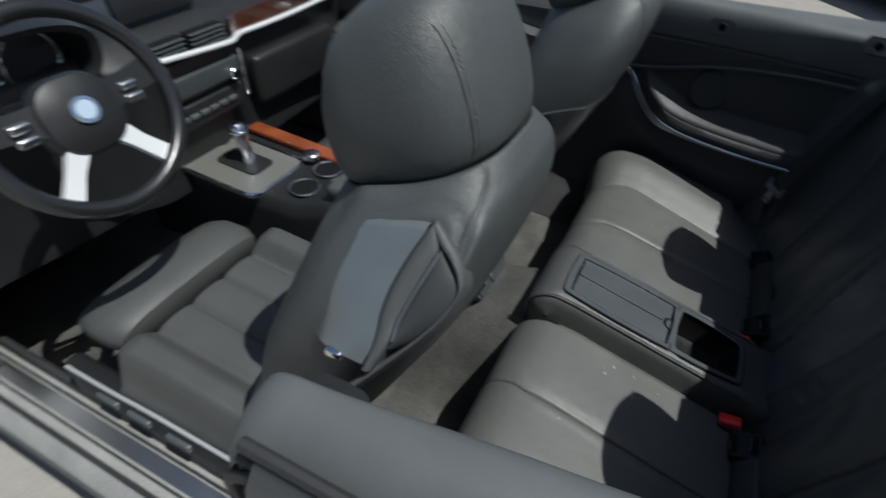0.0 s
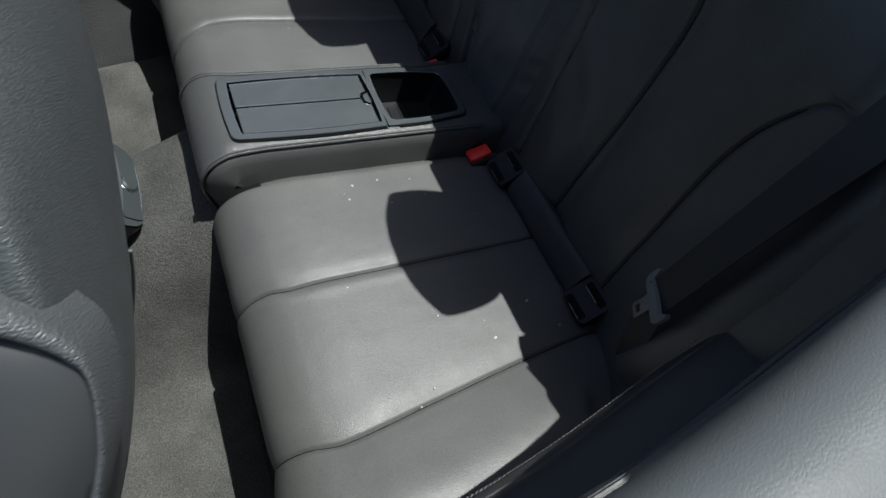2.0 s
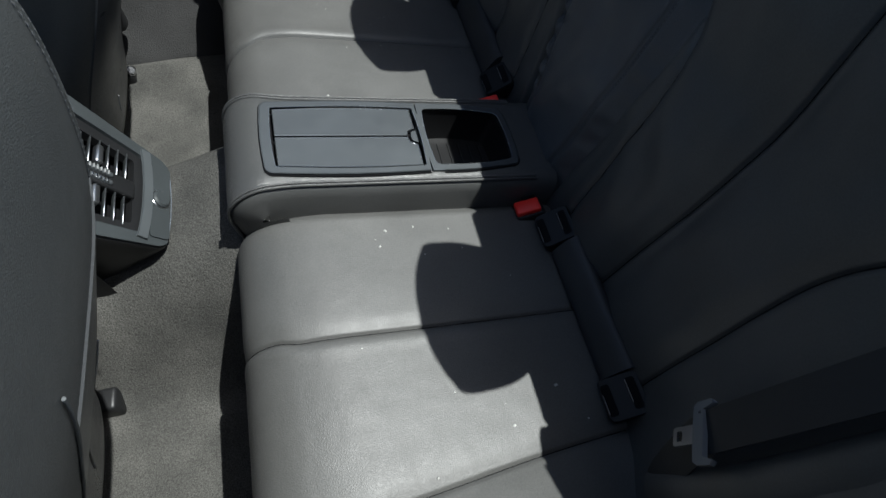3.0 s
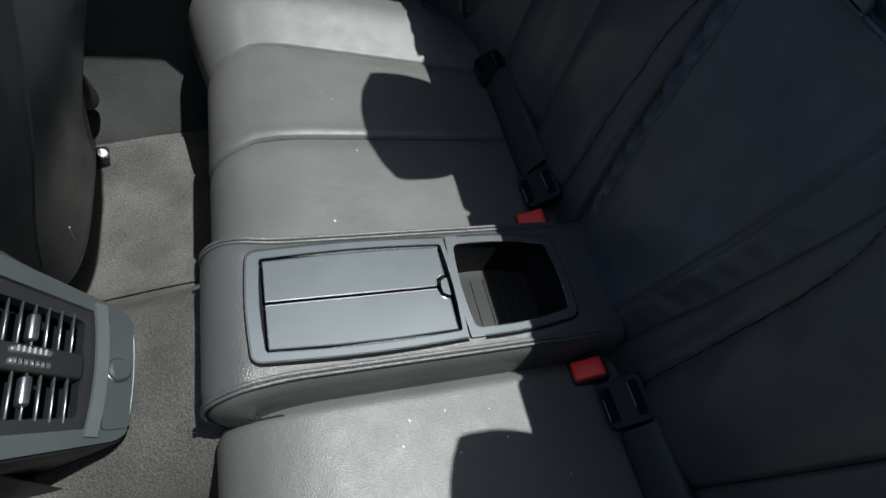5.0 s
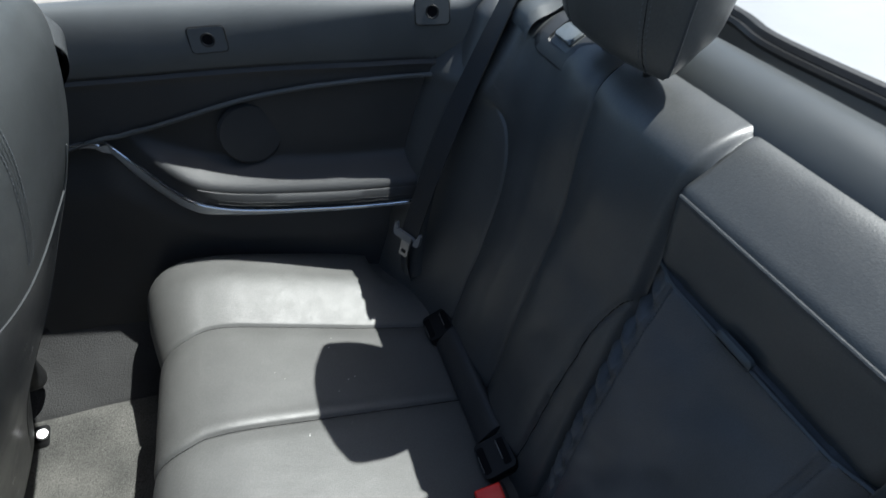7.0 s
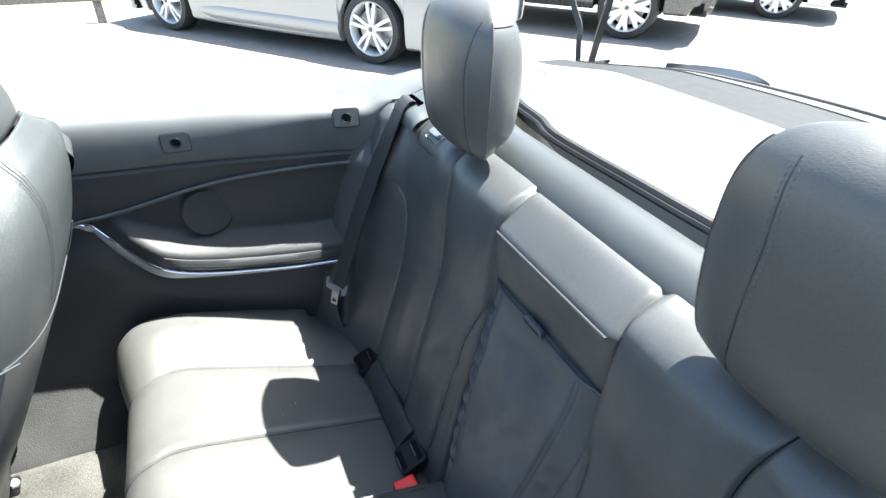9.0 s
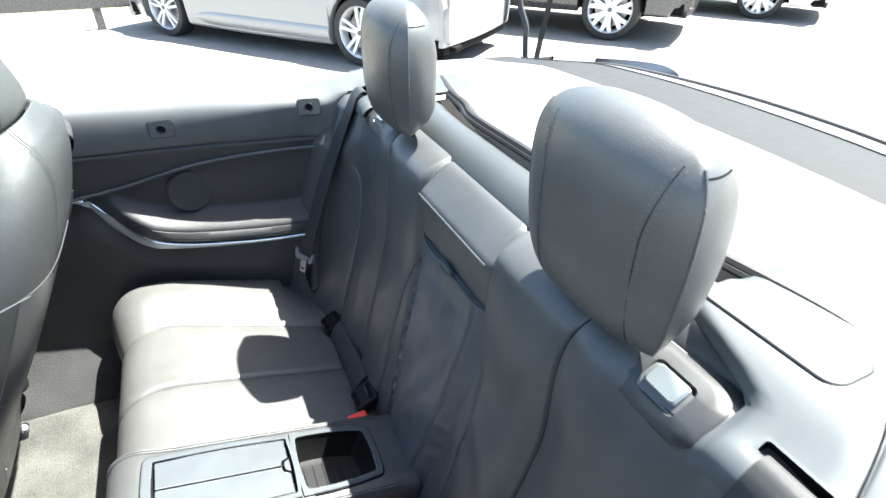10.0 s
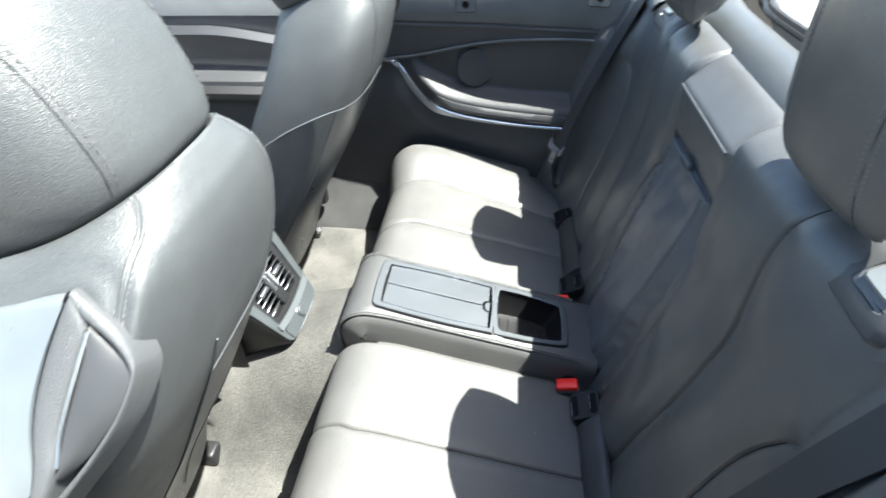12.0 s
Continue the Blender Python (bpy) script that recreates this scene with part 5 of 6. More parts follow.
    # belt outlet on the sloping outer shoulder: smooth cap, grained frame, release lever.
    # u runs rearward, v down the slope, w stands off it
    def slope(u, v, w=0.0):
        return (-0.524 + u, yc + s * (0.161 + 0.61 * v + 0.79 * w), 1.126 - 0.79 * v + 0.61 * w)

    LEFT = [(0.0, 0.0), (0.012, -0.006), (0.03, -0.0125), (0.055, -0.0205), (0.09, -0.0285), (0.12, -0.031), (0.155, -0.029), (0.19, -0.034)]
    INNER = [(0.0, 0.012), (0.030, 0.0135), (0.058, 0.0065), (0.088, -0.0015), (0.122, -0.009), (0.150, -0.011), (0.19, -0.024)]
    cap = []
    for v in span(0, 0.185, 34):
        xr = curve(v, LEFT)
        width = curve(v, [(0.0, 0.118), (0.05, 0.116), (0.10, 0.110), (0.185, 0.098)])
        row = []
        for a in span(0, 1, 22):
            top = 0.016 * smooth(a / 0.7) * (1 - v / 0.185)
            row.append(slope(xr - width * a, v + top, 0.0045 - 0.042 * a**3.0 - 0.030 * smooth((0.010 - v) / 0.010) ** 2 + 0.004 * math.sin(math.pi * v / 0.185)))
        cap.append(row)
    part("belt_outlet_cap", sheet(cap, depth=(0.0, -s * 0.05, -0.03)), PLASTIC_CAP, t, "smooth slate belt outlet cap", sharp=60)
    part("cap_gap", tube([slope(curve(v, LEFT) - 0.0008, v, 0.0045) for v in span(0.003, 0.185, 30)], 0.0011, 6), GROOVE, t)

    def limb(outer, inner, heights):
        rows_ = []
        for (ou, ov), (iu, iv), h in zip(outer, inner, heights):
            r_ = []
            for a, w in ((0.0, -0.030), (0.0, 0.001), (0.03, 0.004), (0.09, 0.0062), (0.2, 0.0072), (0.4, 0.0078), (0.6, 0.0074), (0.8, 0.0060), (0.91, 0.0042), (0.97, 0.0015), (1.0, -0.003), (1.0, -0.030)):
                r_.append(slope(ou + (iu - ou) * a, ov + (iv - ov) * a, w + h))
            rows_.append(r_)
        return sheet(rows_)

    vs = span(0.0, 1.0, 40)
    lo = [(curve(0.19 * k, LEFT), 0.19 * k) for k in vs]
    li = [(curve(0.028 + 0.162 * k, INNER), 0.028 + 0.162 * k) for k in vs]
    left_limb = limb(lo, li, [-0.003 * smooth((0.04 - k) / 0.04) for k in vs])
    ro = through_points([(a, 0, b) for a, b in ((0.0, 0.0), (0.018, 0.0145), (0.034, 0.030), (0.0455, 0.049), (0.0485, 0.070), (0.0365, 0.107), (0.013, 0.146), (-0.016, 0.186), (-0.052, 0.235))], 60)
    ri = through_points([(a, 0, b) for a, b in ((0.0135, 0.028), (0.026, 0.0375), (0.0365, 0.050), (0.0425, 0.063), (0.0435, 0.076), (0.0310, 0.108), (0.0060, 0.146), (-0.026, 0.186), (-0.064, 0.235))], 60)
    tilt = [-0.012 * smooth(k / 30) for k in range(60)]
    right_limb = limb([(p[0], p[2]) for p in ro], [(p[0], p[2]) for p in ri], tilt)
    part("outlet_frame", join(left_limb, right_limb), PLASTIC_COARSE, t, "coarse grained outlet frame", sharp=65)
    lever = []
    for k in span(0, 1, 26):
        v0 = 0.030 + 0.125 * k
        a0 = curve(v0, INNER) + 0.0016
        v1 = 0.030 + 0.128 * k
        a1 = curve(v1, [(0.030, 0.0145), (0.034, 0.0225), (0.042, 0.031), (0.060, 0.042), (0.076, 0.0435), (0.10, 0.0365), (0.123, 0.0225), (0.143, 0.0075), (0.158, -0.008)])
        a1 = max(a1, a0 + 0.001)
        lever.append([slope(a0 + (a1 - a0) * q, v0 + (v1 - v0) * q, 0.0045 - 0.0030 * smooth((0.05 - q) / 0.05) + 0.003 * math.sin(math.pi * q) - 0.013 * q) for q in span(0, 1, 12)])
    lv = part("release_lever", sheet(lever, depth=(-0.002, -s * 0.018, -0.010)), PLASTIC_LEVER, t, "matt grey backrest release lever", sharp=60)
    part("lever_edge", tube([slope(curve(v, INNER) + 0.0022, v, 0.0050) for v in span(0.034, 0.146, 24)], 0.0017, 6), EDGE, lv, "bright lever edge")
    part("lever_pit", sheet([[slope(curve(v, INNER) - 0.004 + q, v, -0.013) for q in (0.0, 0.01, 0.022, 0.034)] for v in span(0.03, 0.12, 12)], depth=(0, -s * 0.006, 0)), GROOVE, lv)
    part("belt_anchor", rbox(slope(-0.076, 0.188, 0.0), (0.022, 0.010, 0.012), 0.003), CHROME, t, "bright belt anchor")
    part("cap_badge", disc(slope(-0.078, 0.128, -0.006), (0.1, s, 0.6), 0.010, 0.004, 24, 0.0015), PLASTIC_CAP, t)
    return t


front_seat(-1, -0.437, "driver_seat", "black leather driver's seat with a grey belt outlet")
front_seat(1, 0.437, "passenger_seat", "black leather front passenger seat with integrated headrest")

# ---- centre console between the front seats ----
con = thing("centre_console", (-1.2, 0.0, 0.25), "black centre console with gear lever, wood trim and rear vents", "centre console")
rows = []
for x, z, w in ((-1.78, 0.70, 0.16), (-1.70, 0.655, 0.155), (-1.55, 0.640, 0.150), (-1.30, 0.625, 0.145), (-1.20, 0.620, 0.140), (-1.12, 0.64, 0.125), (-1.02, 0.66, 0.115), (-0.90, 0.655, 0.112), (-0.80, 0.62, 0.112), (-0.765, 0.590, 0.112)):
    rows.append([(x, y * w, zz) for y, zz in ((-1.05, 0.30), (-1.02, z - 0.05), (-0.98, z - 0.015), (-0.86, z), (0, z + 0.002), (0.86, z), (0.98, z - 0.015), (1.02, z - 0.05), (1.05, 0.30))])
part("console_body", sheet(rows, depth=(0, 0, -0.05)), PLASTIC, con, "black moulded console", sharp=60)
part("armrest_lid", rbox((-0.965, 0.0, 0.672), (0.30, 0.20, 0.04), 0.016), LEATHER, con, "leather armrest lid")
part("gear_panel", plate(rounded(0.34, 0.22, 0.035), 0.012, axes((-1.475, -0.055, 0.632), (1, 0, -0.06), (0, 1, 0))), GEAR_ALLOY, con, "satin silver gear panel")
part("panel_rim", tube([tuple(axes((-1.475, -0.055, 0.639), (1, 0, -0.06), (0, 1, 0)) @ Vector((u, v, 0))) for u, v in rounded(0.34, 0.22, 0.035)], 0.005, 8, True), CHROME, con, "chrome rim")
part("wood_strip", rbox((-1.36, 0.112, 0.640), (0.40, 0.050, 0.02), 0.006, Matrix.Rotation(radians(4), 3, "Y")), WOOD, con, "reddish wood strip")
part("dial_knob", disc((-1.29, 0.065, 0.648), (0, 0, 1), 0.026, 0.02, 28, 0.004), CHROME, con, "round metal controller")
for x, y in ((-1.22, -0.06), (-1.22, 0.05)):
    part("cup_well", disc((x, y, 0.626), (0, 0, 1), 0.040, 0.008, 28, 0.002), GROOVE, con)
    part("cup_ring", tube([(x + 0.042 * math.cos(a), y + 0.042 * math.sin(a), 0.630) for a in span(0, 2 * math.pi, 29)[:-1]], 0.003, 6, True), SATIN, con)
part("gear_lever", loft([superring((-1.435 + dx, -0.045, z - 0.012), (1, 0, 0), (0, 1, 0), a, b, 2.4, 20) for dx, z, a, b in ((0.0, 0.645, 0.022, 0.022), (0.004, 0.68, 0.014, 0.015), (-0.004, 0.715, 0.015, 0.018), (-0.014, 0.745, 0.024, 0.022), (-0.02, 0.765, 0.026, 0.022), (-0.022, 0.775, 0.018, 0.016))]), CHROME, con, "short bright gear selector")
part("gear_gate", plate(rounded(0.15, 0.09, 0.02), 0.004, axes((-1.45, -0.045, 0.640), (1, 0, -0.06), (0, 1, 0))), PLASTIC, con, "black selector gate")
part("lever_ring", tube([(-1.449 + 0.027 * math.cos(a), -0.045 + 0.024 * math.sin(a), 0.743) for a in span(0, 2 * math.pi, 25)[:-1]], 0.004, 6, True), CHROME, con)
# rear face: air vents, wheels, socket cap
VENT = axes((-0.712, 0.000, 0.560), (0.48, 0, -0.877), (0, 1, 0))
VENT_N = Vector((VENT[0][2], VENT[1][2], VENT[2][2]))


def tapered(outline):
    """Draws the outline in towards its lower end, which bows out a little."""
    return [(u + 0.010 * smooth((u - 0.04) / 0.06) * (1 - (v / 0.12) ** 2), v * (1.04 - 0.30 * smooth((u + 0.05) / 0.16))) for u, v in outline]


vent = part("vent_panel", ringplate(tapered(rounded(0.205, 0.245, 0.020, 8)), tapered(rounded(0.150, 0.190, 0.012, 8, cx=-0.016)), 0.022, VENT), VENT_GREY, con, "slate grey rear vent surround")
part("vent_bezel", ringplate(tapered(rounded(0.152, 0.192, 0.012, 8, cx=-0.016)), tapered(rounded(0.122, 0.150, 0.006, 8, cx=-0.018)), 0.016, VENT @ Matrix.Translation((0, 0, -0.0035))), PLASTIC, vent, "dark sunken bezel")
part("vent_backing", plate(rounded(0.136, 0.19, 0.008, cx=-0.021), 0.004, VENT @ Matrix.Translation((0, 0, -0.034))), GROOVE, vent)
part("vent_shell", loft([[tuple(VENT @ Vector((u * k, v * k, w))) for u, v in tapered(rounded(0.215, 0.255, 0.024, 8))] for k, w in ((0.965, 0.004), (0.985, 0.006), (1.0, 0.0), (1.0, -0.03), (0.99, -0.09), (0.95, -0.19))], cap=False), PLASTIC, con, "black console end", sharp=60)
part("vent_divider", rbox(VENT @ Vector((-0.021, 0.0, 0.002)), (0.130, 0.034, 0.016), 0.004, VENT.to_3x3()), PLASTIC, vent, "divider with two thumb wheels")
for k, (v, m) in enumerate(((0.007, PLASTIC_SATIN), (-0.008, PLASTIC_SATIN))):
    w = part("thumb_wheel", rbox(VENT @ Vector((-0.020, v, 0.010)), (0.048, 0.009, 0.010), 0.004, VENT.to_3x3()), m, vent)
    for q in range(6):
        part("ridge", rbox(VENT @ Vector((-0.036 + 0.006 * q, v, 0.0155)), (0.0025, 0.008, 0.002), 0.0006, VENT.to_3x3(), 2), CHROME if k else PLASTIC_LIGHT, w)
for side in (1, -1):
    for q in range(7):
        sl = part("slat", rbox(VENT @ Vector((-0.062 + 0.0155 * q, side * 0.045, -0.002)), (0.0026, 0.056, 0.016), 0.0010, VENT.to_3x3() @ Matrix.Rotation(radians(-20), 3, "Y"), 2), VENT_GREY, vent)
        part("slat_edge", rbox(VENT @ Vector((-0.0645 + 0.0155 * q, side * 0.045, 0.0052)), (0.0018, 0.054, 0.0014), 0.0005, VENT.to_3x3(), 1), SATIN, sl, "bright slat edge")
    part("slat_slider", rbox(VENT @ Vector((-0.020, side * 0.040, 0.006)), (0.012, 0.036, 0.014), 0.004, VENT.to_3x3()), SATIN, vent, "metal slider")
part("lower_strip", ribbon([tuple(VENT @ Vector((0.056 + 0.008 * (1 - (v / 0.09) ** 2), v, 0.0135))) for v in span(-0.090, 0.090, 16)], tuple(VENT.to_3x3() @ Vector((1, 0, 0))), 0.016, 0.005), PLASTIC_GREY, vent, "pale curved strip")
part("lower_panel", plate(tapered(rounded(0.034, 0.205, 0.008, cx=0.085)), 0.008, VENT @ Matrix.Translation((0, 0, 0.010))), VENT_GREY, vent, "smooth slate panel round the socket")
part("socket_cap", disc(VENT @ Vector((0.087, 0.0, 0.016)), VENT_N, 0.0155, 0.010, 28, 0.003), VENT_GREY, vent, "round socket cap")
part("cap_ring", tube([tuple(VENT @ Vector((0.087 + 0.0165 * math.cos(a), 0.0165 * math.sin(a), 0.0145))) for a in span(0, 2 * math.pi, 29)[:-1]], 0.0012, 6, True), SATIN, vent)
# a pale line paints the highlight along the panel's lower lip
part("panel_lip", tube([tuple(VENT @ Vector((0.1015 + 0.008 * (1 - (v / 0.09) ** 2), v, 0.0125))) for v in span(-0.072, 0.072, 16)], 0.0014, 8), EDGE, vent, "highlight line on the lower lip")

# ---- dashboard and steering wheel ----
dash = thing("dashboard", (-1.75, 0.0, 0.6), "dark dashboard with a wood and chrome trim line", "dashboard")
prof = [(-1.60, 0.62), (-1.63, 0.75), (-1.60, 0.86), (-1.60, 0.90), (-1.585, 0.965), (-1.59, 1.00), (-1.62, 1.035), (-1.70, 1.055), (-1.95, 1.04), (-2.1, 0.98), (-2.12, 0.6)]
rows = [[(x - 0.06 * (y / 0.78) ** 2 + 0.04 * smooth((0.25 - abs(y + 0.05)) / 0.1) * (1 if z < 1 else 0), y, z) for x, z in prof] for y in span(-0.78, 0.78, 60)]
part("dash_body", sheet(rows, depth=(0, 0, -0.02)), PLASTIC, dash, "black dashboard moulding", sharp=60)
band = [[(-1.580 - 0.06 * (y / 0.78) ** 2 + 0.04 * smooth((0.25 - abs(y + 0.05)) / 0.1), y, z) for z in (0.962, 0.972, 0.99, 1.008, 1.018)] for y in span(0.14, 0.74, 40)]
part("wood_band", sheet(band, depth=(-0.01, 0, 0)), material("dark brown wood band", (0.07, 0.022, 0.012), 0.22, grain=0.006, bump=0.05, tint=(0.035, 0.012, 0.008), coat=0.5), dash, "glossy wood band")
part("chrome_line", tube([(-1.574 - 0.06 * (y / 0.78) ** 2 + 0.04 * smooth((0.25 - abs(y + 0.05)) / 0.1), y, curve(y, [(-0.14, 0.990), (0.13, 0.968), (0.40, 0.956), (0.74, 0.950)])) for y in span(-0.14, 0.74, 50)], 0.0075), ALLOY, dash, "bright chrome line")
for y in (-0.09, 0.045):
    v = part("air_vent", rbox((-1.565, y, 1.000), (0.03, 0.125, 0.05), 0.008), GROOVE, dash, "rectangular centre air vent")
    for q in range(4):
        part("vent_slat", rbox((-1.548, y, 0.982 + 0.012 * q), (0.012, 0.115, 0.003), 0.001, None, 2), PLASTIC_GREY, v)
part("radio_panel", rbox((-1.560, 0.0, 0.895), (0.03, 0.27, 0.060), 0.008), VENT_GREY, dash, "slate radio panel")
part("volume_knob", disc((-1.540, 0.10, 0.880), (1, 0, 0.1), 0.017, 0.02, 24, 0.003), CHROME, dash)
part("climate_panel", rbox((-1.565, 0.0, 0.810), (0.03, 0.27, 0.07), 0.008), PLASTIC, dash)
for q in range(6):
    part("button", rbox((-1.546, -0.10 + 0.036 * q, 0.812), (0.008, 0.030, 0.014), 0.003), PLASTIC_GREY, dash)
part("stack_edge", tube([(-1.548, 0.145, z) for z in span(0.80, 0.94, 6)], 0.006), CHROME, dash, "chrome stack edge")
part("screen", rbox((-1.66, -0.01, 1.10), (0.02, 0.24, 0.10), 0.008, Matrix.Rotation(radians(-12), 3, "Y")), DIAL, dash, "dark display")
part("glove_box", rbox((-1.60, 0.42, 0.80), (0.06, 0.40, 0.16), 0.02), PLASTIC, dash, "dark glove box")
part("cluster_hood", loft([superring((x, -0.45, z), (0, 1, 0), (0.2, 0, 1), w, h, 2.6, 32) for x, z, w, h in ((-1.78, 1.07, 0.20, 0.09), (-1.60, 1.06, 0.205, 0.095), (-1.55, 1.055, 0.20, 0.090), (-1.56, 1.055, 0.185, 0.075), (-1.64, 1.05, 0.18, 0.07))]), PLASTIC, dash, "hooded instrument cluster")
for y, r in ((-0.535, 0.062), (-0.365, 0.062), (-0.45, 0.026)):
    d = part("dial", disc((-1.635, y, 1.055), (1, 0, 0.15), r, 0.006, 32), DIAL, dash, "round instrument dial")
    part("dial_ring", tube([(-1.628, y + r * math.cos(a), 1.055 + r * math.sin(a)) for a in span(0, 2 * math.pi, 33)[:-1]], 0.0035, 6, True), CHROME, d)
dash.location += Vector((0.0, -0.03, -0.032))
wheel = thing("steering_wheel", (-1.36, -0.49, 1.03), "black leather steering wheel with silver lower spokes", "steering wheel")
WN = Vector((0.90, 0.0, 0.42)).normalized()
WU = Vector((-0.42, 0, 0.90)).normalized()
WC = Vector((-1.30, -0.515, 1.030))


def wh(u, v, w=0.0):
    return tuple(WC + Vector((0, 1, 0)) * u + WU * v + WN * w)


part("rim", tube([wh(0.178 * math.cos(a), 0.178 * math.sin(a), 0.012) for a in span(0, 2 * math.pi, 65)[:-1]], 0.0165, 16, True), material("polished black rim leather", (0.012, 0.012, 0.013), 0.24, grain=0.0016, bump=0.10, spots=0.3, kind="cells", spec=0.7), wheel, "polished black leather rim")
part("airbag_pad", loft([[wh(u * k, v * k - 0.004, w) for u, v in rounded(0.155, 0.145, 0.060, 7)] for k, w in ((0.9, -0.03), (1.0, -0.02), (1.0, 0.004), (0.9, 0.018), (0.6, 0.026), (0.2, 0.028))]), PLASTIC, wheel, "padded hub")
em = part("emblem", disc(wh(0, 0.0, 0.031), WN, 0.025, 0.005, 28, 0.001), CHROME, wheel, "round blue and white emblem")
part("emblem_face", disc(wh(0, 0.0, 0.0342), WN, 0.017, 0.001, 24), material("blue enamel", (0.38, 0.46, 0.55), 0.2, coat=0.5), em)
for a0, m, w0 in ((8, PLASTIC, 0.055), (172, PLASTIC, 0.055), (-52, ALLOY, 0.036), (-128, ALLOY, 0.036)):
    a = radians(a0)
    d, n = (math.cos(a), math.sin(a)), (-math.sin(a), math.cos(a))
    sp = part("spoke", loft([[wh(d[0] * r + n[0] * w0 * k * q, d[1] * r + n[1] * w0 * k * q, h) for q, h in ((-0.5, -0.008), (0.5, -0.008), (0.5, z), (-0.5, z))] for r, k, z in ((0.058, 1.1, 0.014), (0.11, 0.85, 0.008), (0.170, 0.95, 0.010))]), m, wheel)
    if m is PLASTIC:
        for q in (-0.012, 0.012):
            part("spoke_button", rbox(wh(d[0] * 0.105, q, 0.014), (0.014, 0.036, 0.016), 0.004), SATIN, sp)
part("column", tube([wh(0, 0, -0.02), (-1.62, -0.49, 0.91)], 0.045, 16), PLASTIC, wheel, "black steering column")
for side in (1, -1):
    part("stalk", tube([wh(side * 0.03, 0.0, -0.055), wh(side * 0.16, 0.035, -0.05)], [0.009, 0.012], 10), PLASTIC, wheel, "column stalk")

# ---- passenger door ----
door = thing("passenger_door_panel", (-1.3, 0.80, 0.3), "dark door panel with pale horizontal trim strips", "door panel")
rows = []
for x in span(-2.05, -0.672, 50):
    r = []
    for z in span(0.30, 1.055, 50):
        y = y_in(x) + 0.006
        y += 0.052 * max(0, (z - 0.935) / 0.12) ** 1.6 - (0.05 * smooth((0.80 - z) / 0.04) * smooth((z - 0.66) / 0.05) + 0.03 * smooth((0.62 - z) / 0.2)) * smooth((-0.86 - x) / 0.15) + 0.01 * smooth((x + 0.86) / 0.15) * smooth((0.8 - z) / 0.1)
        r.append((x, y, z))
    r += [(x, r[-1][1] + 0.05, 1.062), (x, r[-1][1] + 0.06, 1.04)]
    rows.append(r)
part("door_lining", sheet(rows, depth=(0, 0.02, 0)), VINYL, door)
part("door_top", sheet([[(x, y_in(x) + 0.006 + 0.052 * max(0, (z - 0.935) / 0.12) ** 1.6 - 0.004, z) for z in span(0.955, 1.055, 12)] + [(x, y_in(x) + 0.11, 1.064)] for x in span(-2.05, -0.672, 40)], depth=(0, 0.01, 0)), VINYL_TOP, door, "padded grey-black door top")
part("upper_strip", ribbon([(x, y_in(x) - 0.006, 0.915 - 0.045 * smooth((x + 1.15) / 0.4)) for x in span(-2.0, -0.76, 40)], (0, 0.1, 1), 0.026, 0.010), SATIN, door, "pale upper accent strip")
part("lower_strip", ribbon([(x, y_in(x) - 0.052, 0.738) for x in span(-1.9, -0.80, 40)], (0, 0.1, 1), 0.024, 0.010), SATIN, door, "pale armrest strip")
part("door_handle", rbox((-1.33, 0.765, 0.825), (0.14, 0.02, 0.022), 0.008), CHROME, door, "chrome door handle")


